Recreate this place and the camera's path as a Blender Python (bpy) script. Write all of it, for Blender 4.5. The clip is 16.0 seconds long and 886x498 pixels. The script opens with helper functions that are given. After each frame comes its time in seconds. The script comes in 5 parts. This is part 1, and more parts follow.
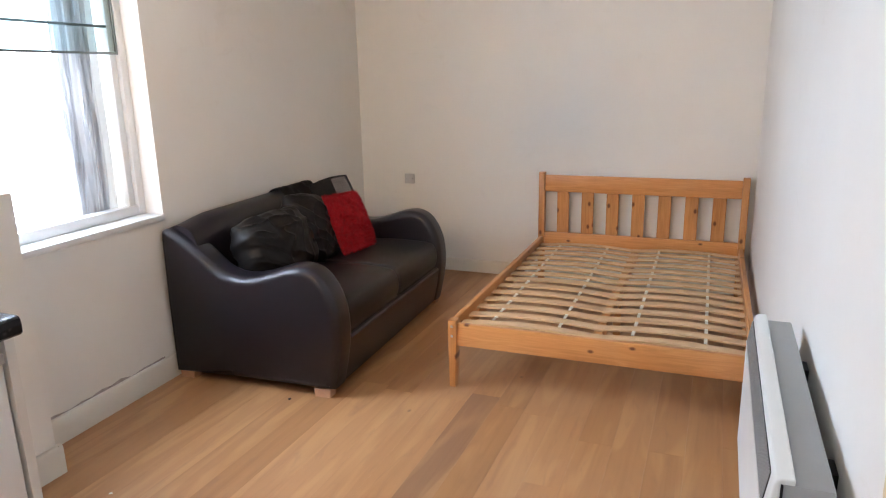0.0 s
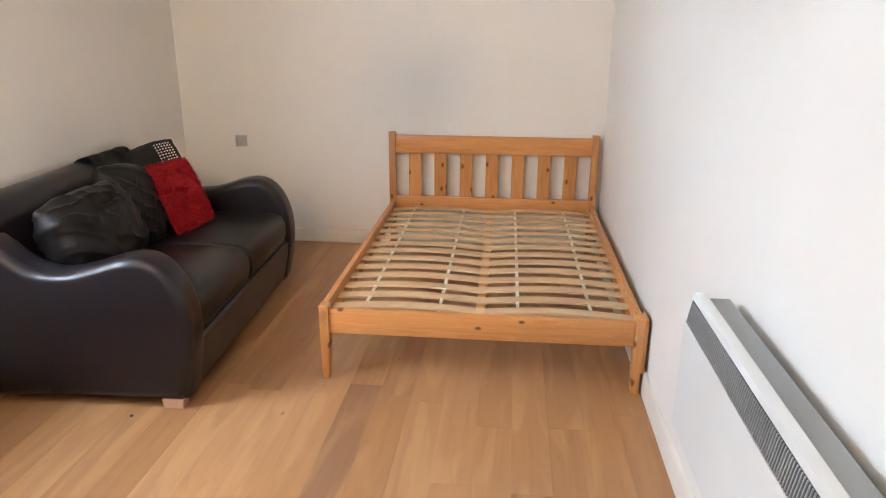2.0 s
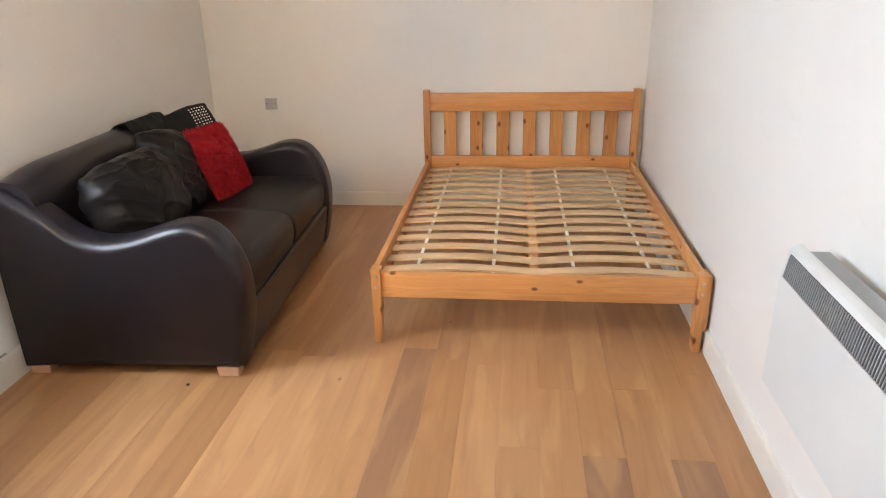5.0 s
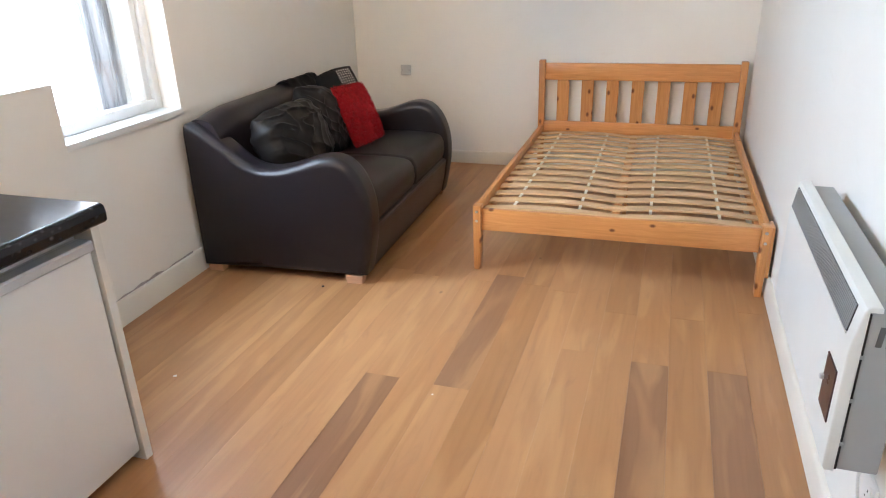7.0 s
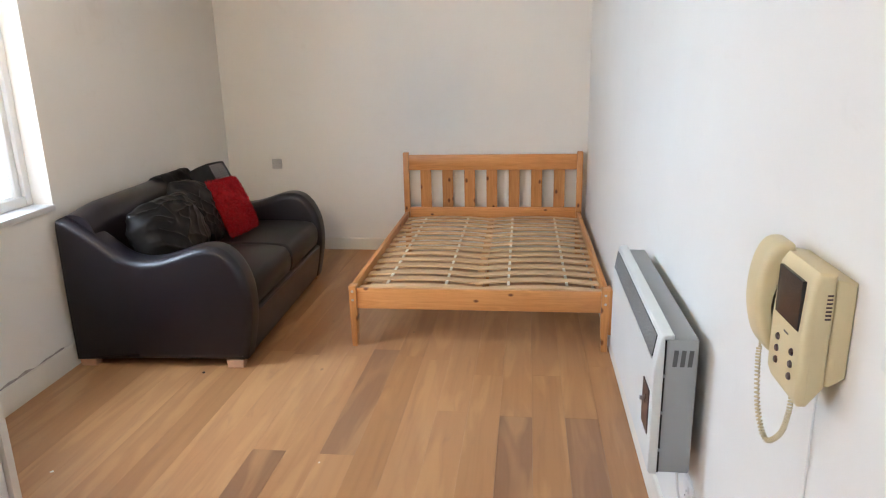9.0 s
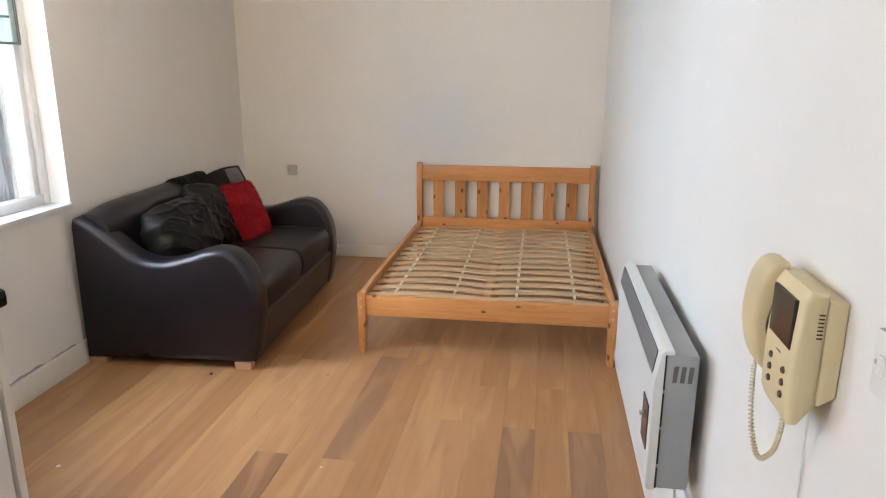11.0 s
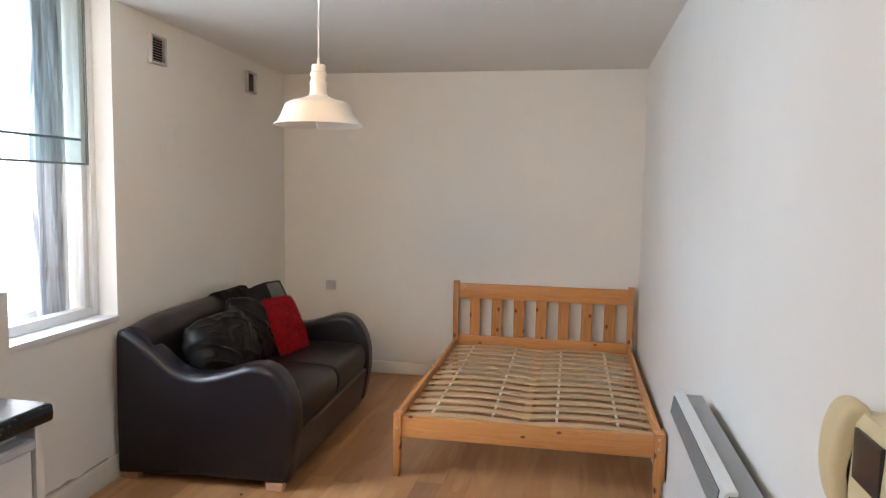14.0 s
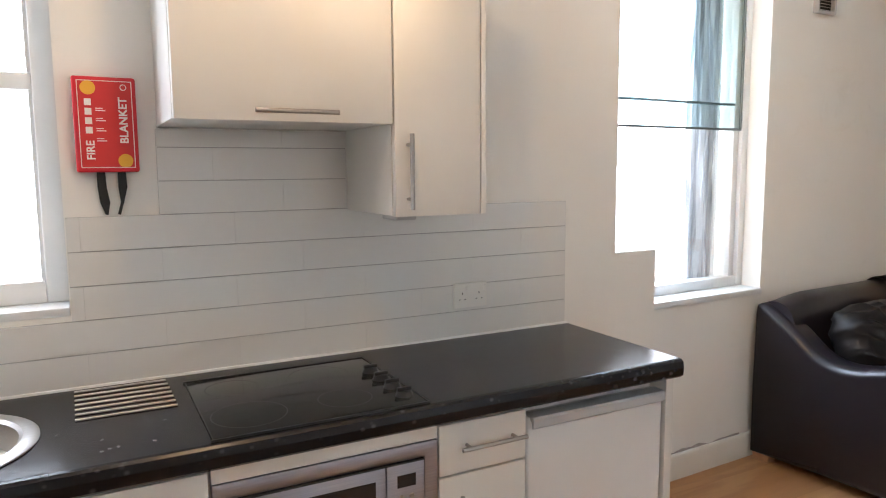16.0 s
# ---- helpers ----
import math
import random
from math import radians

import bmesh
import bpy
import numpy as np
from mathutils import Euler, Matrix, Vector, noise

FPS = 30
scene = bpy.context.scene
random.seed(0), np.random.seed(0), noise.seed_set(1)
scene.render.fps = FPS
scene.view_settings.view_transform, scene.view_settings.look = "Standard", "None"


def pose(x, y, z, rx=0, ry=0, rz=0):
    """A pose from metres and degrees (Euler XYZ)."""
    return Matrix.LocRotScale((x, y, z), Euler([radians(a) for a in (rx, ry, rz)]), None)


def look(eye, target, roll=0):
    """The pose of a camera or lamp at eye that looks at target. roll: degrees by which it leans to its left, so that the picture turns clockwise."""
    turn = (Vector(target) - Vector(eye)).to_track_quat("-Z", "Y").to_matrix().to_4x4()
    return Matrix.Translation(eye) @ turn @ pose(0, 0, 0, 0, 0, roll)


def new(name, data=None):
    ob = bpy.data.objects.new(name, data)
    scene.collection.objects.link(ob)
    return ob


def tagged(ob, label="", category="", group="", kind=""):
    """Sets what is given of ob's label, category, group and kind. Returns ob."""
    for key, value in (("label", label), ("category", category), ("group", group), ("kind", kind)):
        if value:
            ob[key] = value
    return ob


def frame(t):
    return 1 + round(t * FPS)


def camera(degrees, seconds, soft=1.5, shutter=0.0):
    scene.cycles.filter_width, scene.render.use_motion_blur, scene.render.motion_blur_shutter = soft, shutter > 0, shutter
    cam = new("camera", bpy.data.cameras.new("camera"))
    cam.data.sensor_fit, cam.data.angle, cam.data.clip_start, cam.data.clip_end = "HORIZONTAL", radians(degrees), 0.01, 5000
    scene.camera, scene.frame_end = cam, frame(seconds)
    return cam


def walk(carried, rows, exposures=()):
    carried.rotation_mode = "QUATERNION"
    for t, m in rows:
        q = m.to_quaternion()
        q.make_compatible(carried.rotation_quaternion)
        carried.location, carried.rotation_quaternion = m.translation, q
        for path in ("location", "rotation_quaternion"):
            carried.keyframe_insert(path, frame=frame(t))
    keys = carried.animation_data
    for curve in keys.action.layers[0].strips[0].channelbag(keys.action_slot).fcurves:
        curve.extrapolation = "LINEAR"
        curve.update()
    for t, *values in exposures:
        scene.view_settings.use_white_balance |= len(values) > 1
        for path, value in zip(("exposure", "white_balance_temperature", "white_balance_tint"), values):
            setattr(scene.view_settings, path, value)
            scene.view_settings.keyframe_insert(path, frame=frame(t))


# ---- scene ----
cam = camera(65.9, 16.0, soft=1.1)
PATH = [
    (0, (0.044, -0.008, 1.534), (-0.682, 1.789, 1.043), -1.2),
    (0.5, (0.008, 0.016, 1.525), (-0.419, 1.899, 1.005), -0.5),
    (1, (-0.062, 0.077, 1.513), (-0.413, 1.942, 0.883), -0.0),
    (1.5, (-0.185, 0.191, 1.529), (-0.493, 2.086, 0.969), -2.5),
    (2, (-0.322, 0.263, 1.535), (-0.511, 2.154, 0.911), 0.4),
    (2.5, (-0.538, 0.333, 1.528), (-0.598, 2.205, 0.827), 1.3),
    (3, (-0.616, 0.326, 1.53), (-0.551, 2.188, 0.803), 3.7),
    (3.5, (-0.628, 0.339, 1.532), (-0.614, 2.216, 0.842), 2.1),
    (3.7, (-0.632, 0.353, 1.534), (-0.689, 2.226, 0.835), 1.5),
    (5.8, (-0.408, 0.208, 1.483), (-0.637, 2.036, 0.705), -1.6),
    (6, (-0.39, 0.111, 1.496), (-0.582, 1.929, 0.685), -1.3),
    (6.5, (-0.32, -0.063, 1.514), (-0.65, 1.771, 0.787), -1.4),
    (7, (-0.23, -0.232, 1.509), (-0.82, 1.517, 0.739), -1.9),
    (7.5, (-0.197, -0.339, 1.525), (-0.763, 1.459, 0.857), -3.1),
    (8, (-0.198, -0.442, 1.537), (-0.664, 1.4, 0.913), -2.8),
    (8.5, (-0.185, -0.493, 1.539), (-0.538, 1.394, 0.976), -1.4),
    (8.7, (-0.178, -0.501, 1.547), (-0.477, 1.401, 1.003), -1.5),
    (10.8, (-0.131, -0.546, 1.545), (-0.255, 1.383, 1.029), -0.2),
    (11, (-0.141, -0.529, 1.549), (-0.425, 1.385, 1.045), 0.2),
    (11.5, (-0.143, -0.509, 1.551), (-0.707, 1.368, 1.151), 0.9),
    (12, (-0.167, -0.505, 1.557), (-0.872, 1.343, 1.262), 1.0),
    (12.5, (-0.184, -0.507, 1.565), (-0.909, 1.346, 1.371), 1.0),
    (13, (-0.182, -0.517, 1.595), (-0.767, 1.394, 1.517), 2.1),
    (13.5, (-0.186, -0.527, 1.596), (-0.599, 1.429, 1.54), 1.9),
    (14, (-0.196, -0.539, 1.577), (-0.578, 1.416, 1.401), 1.0),
    (14.5, (-0.219, -0.535, 1.545), (-0.803, 1.358, 1.271), 0.8),
    (15, (-0.264, -0.461, 1.506), (-1.314, 1.214, 1.2), -0.0),
    (15.5, (-0.284, -0.4, 1.495), (-1.732, 0.944, 1.184), -0.2),
    (16, (-0.297, -0.35, 1.481), (-2.057, 0.572, 1.25), -0.4),
]
EXPOSURES = [
    (0.0, -0.27, 6190, 20), (0.5, -0.23, 6090, 19), (1.5, -0.11, 6240, 20), (2.5, -0.05, 6790, 20), (3.7, -0.02, 6990, 20),
    (6.0, -0.02, 6190, 18), (7.0, 0.00, 6090, 16), (8.0, -0.12, 5890, 14), (8.7, -0.22, 6090, 16), (11.0, -0.27, 6180, 16),
    (12.0, -0.30, 6280, 18), (12.5, -0.35, 6220, 16), (13.0, -0.55, 6310, 18), (13.5, -0.65, 6310, 18), (14.0, -0.62, 6310, 18),
    (14.5, -0.35, 6220, 16), (15.0, -0.15, 6220, 16), (15.5, -0.11, 6220, 16), (16.0, -0.31, 6180, 17),
]
walk(cam, [(t, look(eye, target, roll)) for t, eye, target, roll in PATH], EXPOSURES)

# ---- light ----
world = bpy.data.worlds.new("world")
scene.world = world
world.use_nodes = True
wn = world.node_tree.nodes
sky = wn.new("ShaderNodeTexSky")
sky.sky_type, sky.sun_disc = "NISHITA", False
sky.sun_elevation, sky.sun_rotation = radians(38), radians(100)
world.node_tree.links.new(sky.outputs[0], wn["Background"].inputs[0])
wn["Background"].inputs[1].default_value = 0.15


def lamp(name, kind, m, energy, colour, **more):
    data = bpy.data.lights.new(name, kind)
    data.energy, data.color = energy, colour
    for key, value in more.items():
        if key == "shape":
            data.shape = value
        elif key == "size":
            data.size = value
        elif key == "size_y":
            data.size_y = value
        elif key == "radius":
            data.shadow_soft_size = value
        elif key == "spot":
            data.spot_size, data.spot_blend = radians(value), 0.9
        elif key == "angle":
            data.angle = radians(value)
    ob = new(name, data)
    ob.matrix_world = m
    return ob


DAY = (0.60, 0.80, 1.0)
WARM = (1.0, 0.69, 0.38)
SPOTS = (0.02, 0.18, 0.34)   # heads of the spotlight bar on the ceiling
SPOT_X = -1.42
# daylight entering by the two windows
lamp("window_light", "AREA", look((-3.34, 1.96, 1.95), (-1.9, 2.85, -0.1)), 74, DAY, shape="RECTANGLE", size=1.2, size_y=0.9)
lamp("kitchen_window_light", "AREA", look((-2.78, -0.98, 1.80), (0, -0.1, 1.2)), 17, DAY, shape="RECTANGLE", size=1.1, size_y=1.3)
# the warm heads of the spotlight bar: one open, one turned to the wall cabinets
lamp("spot_bulb", "POINT", pose(SPOT_X, SPOTS[0], 2.37), 19, WARM, radius=0.05)
lamp("spot_bulb", "SPOT", look((SPOT_X, SPOTS[2], 2.37), (-1.97, 0.33, 2.02)), 15, WARM, radius=0.03, spot=44)
# added fill: a wide soft beam into the room to brighten the back wall
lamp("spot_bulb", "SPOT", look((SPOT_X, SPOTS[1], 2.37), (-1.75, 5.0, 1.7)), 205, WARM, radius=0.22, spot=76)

# ---- materials ----
X_LEFT, X_KITCHEN, X_RIGHT = -2.555, -2.343, 0.300
Y_BACK, Y_SOUTH, Z_CEIL = 5.0, -2.3, 2.52


def nodes(name):
    m = bpy.data.materials.new(name)
    m.use_nodes = True
    t = m.node_tree
    return m, t, t.nodes["Principled BSDF"]


def setin(n, **kw):
    for k, v in kw.items():
        n.inputs[k.replace("_", " ")].default_value = v


def rgba(c):
    return (c[0], c[1], c[2], 1.0)


def coords(t, scale=(1, 1, 1), shift=0.0):
    """World position, scaled; with shift, moved by a random amount per object."""
    g = t.nodes.new("ShaderNodeNewGeometry")
    mp = t.nodes.new("ShaderNodeMapping")
    mp.inputs["Scale"].default_value = scale
    t.links.new(g.outputs["Position"], mp.inputs["Vector"])
    if shift:
        info = t.nodes.new("ShaderNodeObjectInfo")
        mul = t.nodes.new("ShaderNodeMath")
        mul.operation = "MULTIPLY"
        mul.inputs[1].default_value = shift
        t.links.new(info.outputs["Random"], mul.inputs[0])
        t.links.new(mul.outputs[0], mp.inputs["Location"])
    return mp.outputs[0]


def noise_tex(t, vec, scale, detail=4, rough=0.55, distort=0.0):
    n = t.nodes.new("ShaderNodeTexNoise")
    setin(n, Scale=scale, Detail=detail, Roughness=rough, Distortion=distort)
    t.links.new(vec, n.inputs["Vector"])
    return n.outputs[0]


def ramp(t, fac, stops):
    r = t.nodes.new("ShaderNodeValToRGB")
    e = r.color_ramp.elements
    while len(e) < len(stops):
        e.new(0.5)
    for el, (p, c) in zip(e, stops):
        el.position, el.color = p, rgba(c)
    t.links.new(fac, r.inputs[0])
    return r.outputs[0]


def mixc(t, a, b, fac, mode="MIX"):
    m = t.nodes.new("ShaderNodeMix")
    m.data_type, m.blend_type = "RGBA", mode
    for sock, v in ((m.inputs[6], a), (m.inputs[7], b), (m.inputs[0], fac)):
        if isinstance(v, (int, float)):
            sock.default_value = v
        elif isinstance(v, tuple):
            sock.default_value = rgba(v)
        else:
            t.links.new(v, sock)
    return m.outputs[2]


def bump(t, bsdf, height, strength=0.2, distance=0.002):
    b = t.nodes.new("ShaderNodeBump")
    setin(b, Strength=strength, Distance=distance)
    t.links.new(height, b.inputs["Height"])
    t.links.new(b.outputs[0], bsdf.inputs["Normal"])


def plain(name, colour, rough=0.5, metal=0.0, var=0.06, scale=6.0, grain=180.0, bumps=0.08, coat=0.0, dist=0.001):
    """A surface of one colour with broad and fine unevenness."""
    m, t, b = nodes(name)
    v = coords(t)
    lo = tuple(c * (1 - var) for c in colour)
    hi = tuple(min(1, c * (1 + var)) for c in colour)
    c1 = ramp(t, noise_tex(t, v, scale, 5), [(0.3, lo), (0.7, hi)])
    t.links.new(c1, b.inputs["Base Color"])
    r = t.nodes.new("ShaderNodeMapRange")
    setin(r, To_Min=max(0.02, rough - 0.08), To_Max=min(1, rough + 0.08))
    t.links.new(noise_tex(t, v, scale * 4, 3), r.inputs[0])
    t.links.new(r.outputs[0], b.inputs["Roughness"])
    setin(b, Metallic=metal, Coat_Weight=coat)
    if bumps:
        bump(t, b, noise_tex(t, v, grain, 3), bumps, dist)
    return m


def wall_paint(name, colour):
    """Old white emulsion, rolled on, with faint scuffs and patches."""
    m, t, b = nodes(name)
    v = coords(t)
    base = ramp(t, noise_tex(t, v, 0.9, 6, 0.6), [(0.32, tuple(c * 0.94 for c in colour)), (0.7, colour)])
    scuff = ramp(t, noise_tex(t, coords(t, (1, 1, 1.6)), 3.2, 8, 0.7, 0.6), [(0.60, (1, 1, 1)), (0.78, (0.94, 0.93, 0.91))])
    t.links.new(mixc(t, base, scuff, 1.0, "MULTIPLY"), b.inputs["Base Color"])
    setin(b, Roughness=0.62, Specular_IOR_Level=0.35)
    bump(t, b, noise_tex(t, v, 95, 4, 0.6), 0.16, 0.0012)
    return m


def oak(name, tones):
    """Oak board: long soft grain, pale sapwood flames, few dark flecks; each board has its own tone."""
    m, t, b = nodes(name)
    grain = noise_tex(t, coords(t, (1, 0.035, 1), 37.0), 34, 6, 0.55, 0.5)
    flame = noise_tex(t, coords(t, (1, 0.13, 1), 53.0), 7.0, 3, 0.45, 1.1)
    info = t.nodes.new("ShaderNodeObjectInfo")
    tone = ramp(t, info.outputs["Random"], [(i / (len(tones) - 1), c) for i, c in enumerate(tones)])
    g = ramp(t, grain, [(0.30, (0.90, 0.87, 0.82)), (0.52, (1, 1, 1)), (0.78, (1.05, 1.05, 1.04))])
    col = mixc(t, tone, g, 0.8, "MULTIPLY")
    sap = ramp(t, flame, [(0.49, (0, 0, 0)), (0.62, (1, 1, 1))])
    col = mixc(t, col, (0.64, 0.36, 0.155), mixc(t, (0, 0, 0), sap, 0.38))
    dark = ramp(t, noise_tex(t, coords(t, (1, 0.18, 1), 91.0), 17, 5, 0.58, 1.2), [(0.56, (0, 0, 0)), (0.76, (1, 1, 1))])
    col = mixc(t, col, (0.26, 0.130, 0.075), mixc(t, (0, 0, 0), dark, 0.32))
    vo = t.nodes.new("ShaderNodeTexVoronoi")
    vo.inputs["Scale"].default_value = 3.1
    t.links.new(coords(t, (1, 0.6, 0), 13.0), vo.inputs["Vector"])
    knot = ramp(t, vo.outputs["Distance"], [(0.012, (1, 1, 1)), (0.035, (0, 0, 0))])
    col = mixc(t, col, (0.13, 0.065, 0.03), mixc(t, (0, 0, 0), knot, 0.6))
    t.links.new(col, b.inputs["Base Color"])
    r = t.nodes.new("ShaderNodeMapRange")
    setin(r, To_Min=0.28, To_Max=0.38)
    t.links.new(noise_tex(t, coords(t), 2.0, 2), r.inputs[0])
    t.links.new(r.outputs[0], b.inputs["Roughness"])
    setin(b, Specular_IOR_Level=0.62)
    bump(t, b, grain, 0.04, 0.0006)
    return m


def pine(name, along, flat, tint=1.0, knots=True):
    """Varnished pine with grain along the given axis (0, 1, 2)."""
    m, t, b = nodes(name)
    s = [1.0, 1.0, 1.0]
    s[along] = 0.07
    v = coords(t, tuple(s), 19.0)
    grain = noise_tex(t, v, 42, 6, 0.6, 1.6)
    col = ramp(t, grain, [(0.25, (0.49 * tint, 0.212 * tint, 0.062 * tint)), (0.5, (0.59 * tint, 0.268 * tint, 0.086 * tint)),
                          (0.8, (0.68 * tint, 0.345 * tint, 0.124 * tint))])
    info = t.nodes.new("ShaderNodeObjectInfo")
    col = mixc(t, col, ramp(t, info.outputs["Random"], [(0, (0.86, 0.82, 0.78)), (1, (1.06, 1.05, 1.04))]), 1.0, "MULTIPLY")
    if knots:
        vo = t.nodes.new("ShaderNodeTexVoronoi")
        vo.voronoi_dimensions = "2D"
        s2 = [1.0, 1.0, 1.0]
        s2[along] = 0.6
        vo.inputs["Scale"].default_value = 8.5 if along == 2 else 4.5
        sep, com = t.nodes.new("ShaderNodeSeparateXYZ"), t.nodes.new("ShaderNodeCombineXYZ")
        t.links.new(coords(t, tuple(s2), 31.0), sep.inputs[0])
        for n, axis in enumerate(a for a in (0, 1, 2) if a != flat):
            t.links.new(sep.outputs[axis], com.inputs[n])
        t.links.new(com.outputs[0], vo.inputs["Vector"])
        k = ramp(t, vo.outputs["Distance"], [(0.05, (1, 1, 1)), (0.115, (0, 0, 0))] if along == 2 else [(0.02, (1, 1, 1)), (0.05, (0, 0, 0))])
        col = mixc(t, col, (0.12, 0.032, 0.010), mixc(t, (0, 0, 0), k, 0.9))
    t.links.new(col, b.inputs["Base Color"])
    setin(b, Roughness=0.36, Coat_Weight=0.15, Coat_Roughness=0.25)
    bump(t, b, grain, 0.08, 0.0008)
    return m


def leather(name, colour, rough, wrinkle=0.25, size=28.0, fine=0.25, gloss=0.5):
    m, t, b = nodes(name)
    v = coords(t)
    col = ramp(t, noise_tex(t, v, 3.5, 4), [(0.3, tuple(c * 0.9 for c in colour)), (0.72, tuple(c * 1.1 for c in colour))])
    t.links.new(col, b.inputs["Base Color"])
    r = t.nodes.new("ShaderNodeMapRange")
    setin(r, To_Min=rough - 0.03, To_Max=rough + 0.05)
    t.links.new(noise_tex(t, v, 5, 4), r.inputs[0])
    t.links.new(r.outputs[0], b.inputs["Roughness"])
    setin(b, Specular_IOR_Level=gloss)
    broad, small = noise_tex(t, v, size, 2, 0.4, 0.3), noise_tex(t, v, size * 6, 2)
    bump(t, b, mixc(t, broad, small, fine), wrinkle, 0.003)
    return m


def speckled(name):
    """Black laminate with grey crystal flecks."""
    m, t, b = nodes(name)
    v = coords(t)
    vo = t.nodes.new("ShaderNodeTexVoronoi")
    vo.inputs["Scale"].default_value = 46
    vo.inputs["Randomness"].default_value = 1
    t.links.new(coords(t, (1, 0.8, 1)), vo.inputs["Vector"])
    f = ramp(t, vo.outputs["Distance"], [(0.10, (1, 1, 1)), (0.30, (0, 0, 0))])
    pick = ramp(t, noise_tex(t, v, 13, 2), [(0.44, (0, 0, 0)), (0.60, (1, 1, 1))])
    col = mixc(t, (0.010, 0.010, 0.0125), (0.075, 0.075, 0.082), mixc(t, (0, 0, 0), f, mixc(t, (0, 0, 0), pick, 0.8)))
    t.links.new(col, b.inputs["Base Color"])
    setin(b, Specular_IOR_Level=0.30)
    r = t.nodes.new("ShaderNodeMapRange")
    setin(r, To_Min=0.17, To_Max=0.26)
    t.links.new(noise_tex(t, v, 22, 4), r.inputs[0])
    t.links.new(r.outputs[0], b.inputs["Roughness"])
    bump(t, b, noise_tex(t, v, 240, 2), 0.05, 0.0006)
    return m


def brushed(name, colour, along=1):
    m, t, b = nodes(name)
    s = [60.0, 60.0, 60.0]
    s[along] = 1.5
    n = noise_tex(t, coords(t, tuple(s)), 6, 3)
    t.links.new(ramp(t, n, [(0.3, tuple(c * 0.85 for c in colour)), (0.7, colour)]), b.inputs["Base Color"])
    setin(b, Metallic=1.0, Roughness=0.34)
    bump(t, b, n, 0.06, 0.0004)
    return m


def glass_mat(name, tint=(0.97, 0.99, 0.98)):
    m, t, b = nodes(name)
    setin(b, Roughness=0.0, IOR=1.45, Transmission_Weight=1.0)
    b.inputs["Base Color"].default_value = rgba(tint)
    return m


def sheer(name):
    """Thin net curtain: part cloth, part see-through."""
    m, t, b = nodes(name)
    out = t.nodes["Material Output"]
    cloth = t.nodes.new("ShaderNodeBsdfTranslucent")
    cloth.inputs[0].default_value = (0.30, 0.31, 0.32, 1)
    diff = t.nodes.new("ShaderNodeBsdfDiffuse")
    v = coords(t, (1, 60, 0.4))
    t.links.new(ramp(t, noise_tex(t, v, 1.6, 3), [(0.38, (0.22, 0.22, 0.22)), (0.58, (0.78, 0.78, 0.77))]), diff.inputs[0])
    mx = t.nodes.new("ShaderNodeMixShader")
    mx.inputs[0].default_value = 0.42
    t.links.new(diff.outputs[0], mx.inputs[1])
    t.links.new(cloth.outputs[0], mx.inputs[2])
    # see-through in strands, only in the lower part
    clear = t.nodes.new("ShaderNodeBsdfTransparent")
    gaps = t.nodes.new("ShaderNodeMixShader")
    thin = ramp(t, noise_tex(t, coords(t, (1, 34, 0.25)), 1.3, 3), [(0.50, (0, 0, 0)), (0.60, (0.75, 0.75, 0.75))])
    sep = t.nodes.new("ShaderNodeSeparateXYZ")
    t.links.new(coords(t), sep.inputs[0])
    low = t.nodes.new("ShaderNodeMapRange")
    setin(low, From_Min=1.74, From_Max=1.60)
    t.links.new(sep.outputs[2], low.inputs[0])
    t.links.new(mixc(t, (0, 0, 0), thin, low.outputs[0]), gaps.inputs[0])
    t.links.new(mx.outputs[0], gaps.inputs[1])
    t.links.new(clear.outputs[0], gaps.inputs[2])
    t.links.new(gaps.outputs[0], out.inputs[0])
    return m


def glowing(name, colour, strength):
    m, t, b = nodes(name)
    setin(b, Emission_Strength=strength)
    b.inputs["Emission Color"].default_value = rgba(colour)
    b.inputs["Base Color"].default_value = rgba(colour)
    return m


M_WALL = wall_paint("wall paint", (0.85, 0.83, 0.77))
M_CEIL = wall_paint("ceiling paint", (0.82, 0.80, 0.755))
M_TRIM = plain("gloss trim paint", (0.78, 0.74, 0.65), 0.4, var=0.05, scale=3, grain=70, bumps=0.06)
M_OAK = oak("oak board", [(0.398, 0.190, 0.073), (0.422, 0.206, 0.080), (0.446, 0.220, 0.088), (0.475, 0.238, 0.098), (0.509, 0.263, 0.113)])
M_OAK_DARK = oak("brown oak board", [(0.291, 0.141, 0.066), (0.320, 0.159, 0.075)])
M_SUB = plain("dark underlay", (0.05, 0.03, 0.02), 0.9)
M_PINE_X, M_PINE_Y, M_PINE_Z = pine("pine across", 0, 1, 1.2), pine("pine along", 1, 0), pine("pine upright", 2, 1)
M_SLAT = plain("pale birch ply", (0.64, 0.425, 0.23), 0.5, var=0.06, scale=9, grain=160, bumps=0.05)
M_WEB = plain("white webbing", (0.84, 0.79, 0.68), 0.8, grain=500, bumps=0.2)
M_LEATHER = leather("dark brown leather", (0.0100, 0.0076, 0.0108), 0.30, 0.06, 5, 0.08, 0.45)
M_LEATHER_SEAT = leather("worn leather seat", (0.0095, 0.0068, 0.0064), 0.38, 0.14, 7, 0.2, 0.36)
M_PILLOW = leather("crumpled black cloth", (0.0070, 0.0062, 0.0058), 0.42, 0.18, 16, 0.2, 0.24)
M_RED = plain("red pile", (0.38, 0.003, 0.009), 0.85, var=0.30, scale=30, grain=300, bumps=0.6, dist=0.004)
M_DOOR = plain("grey-white door paint", (0.46, 0.45, 0.41), 0.45, var=0.04, scale=4)
M_LOCK = plain("dark grey lock enamel", (0.045, 0.044, 0.042), 0.4, var=0.1, scale=14)
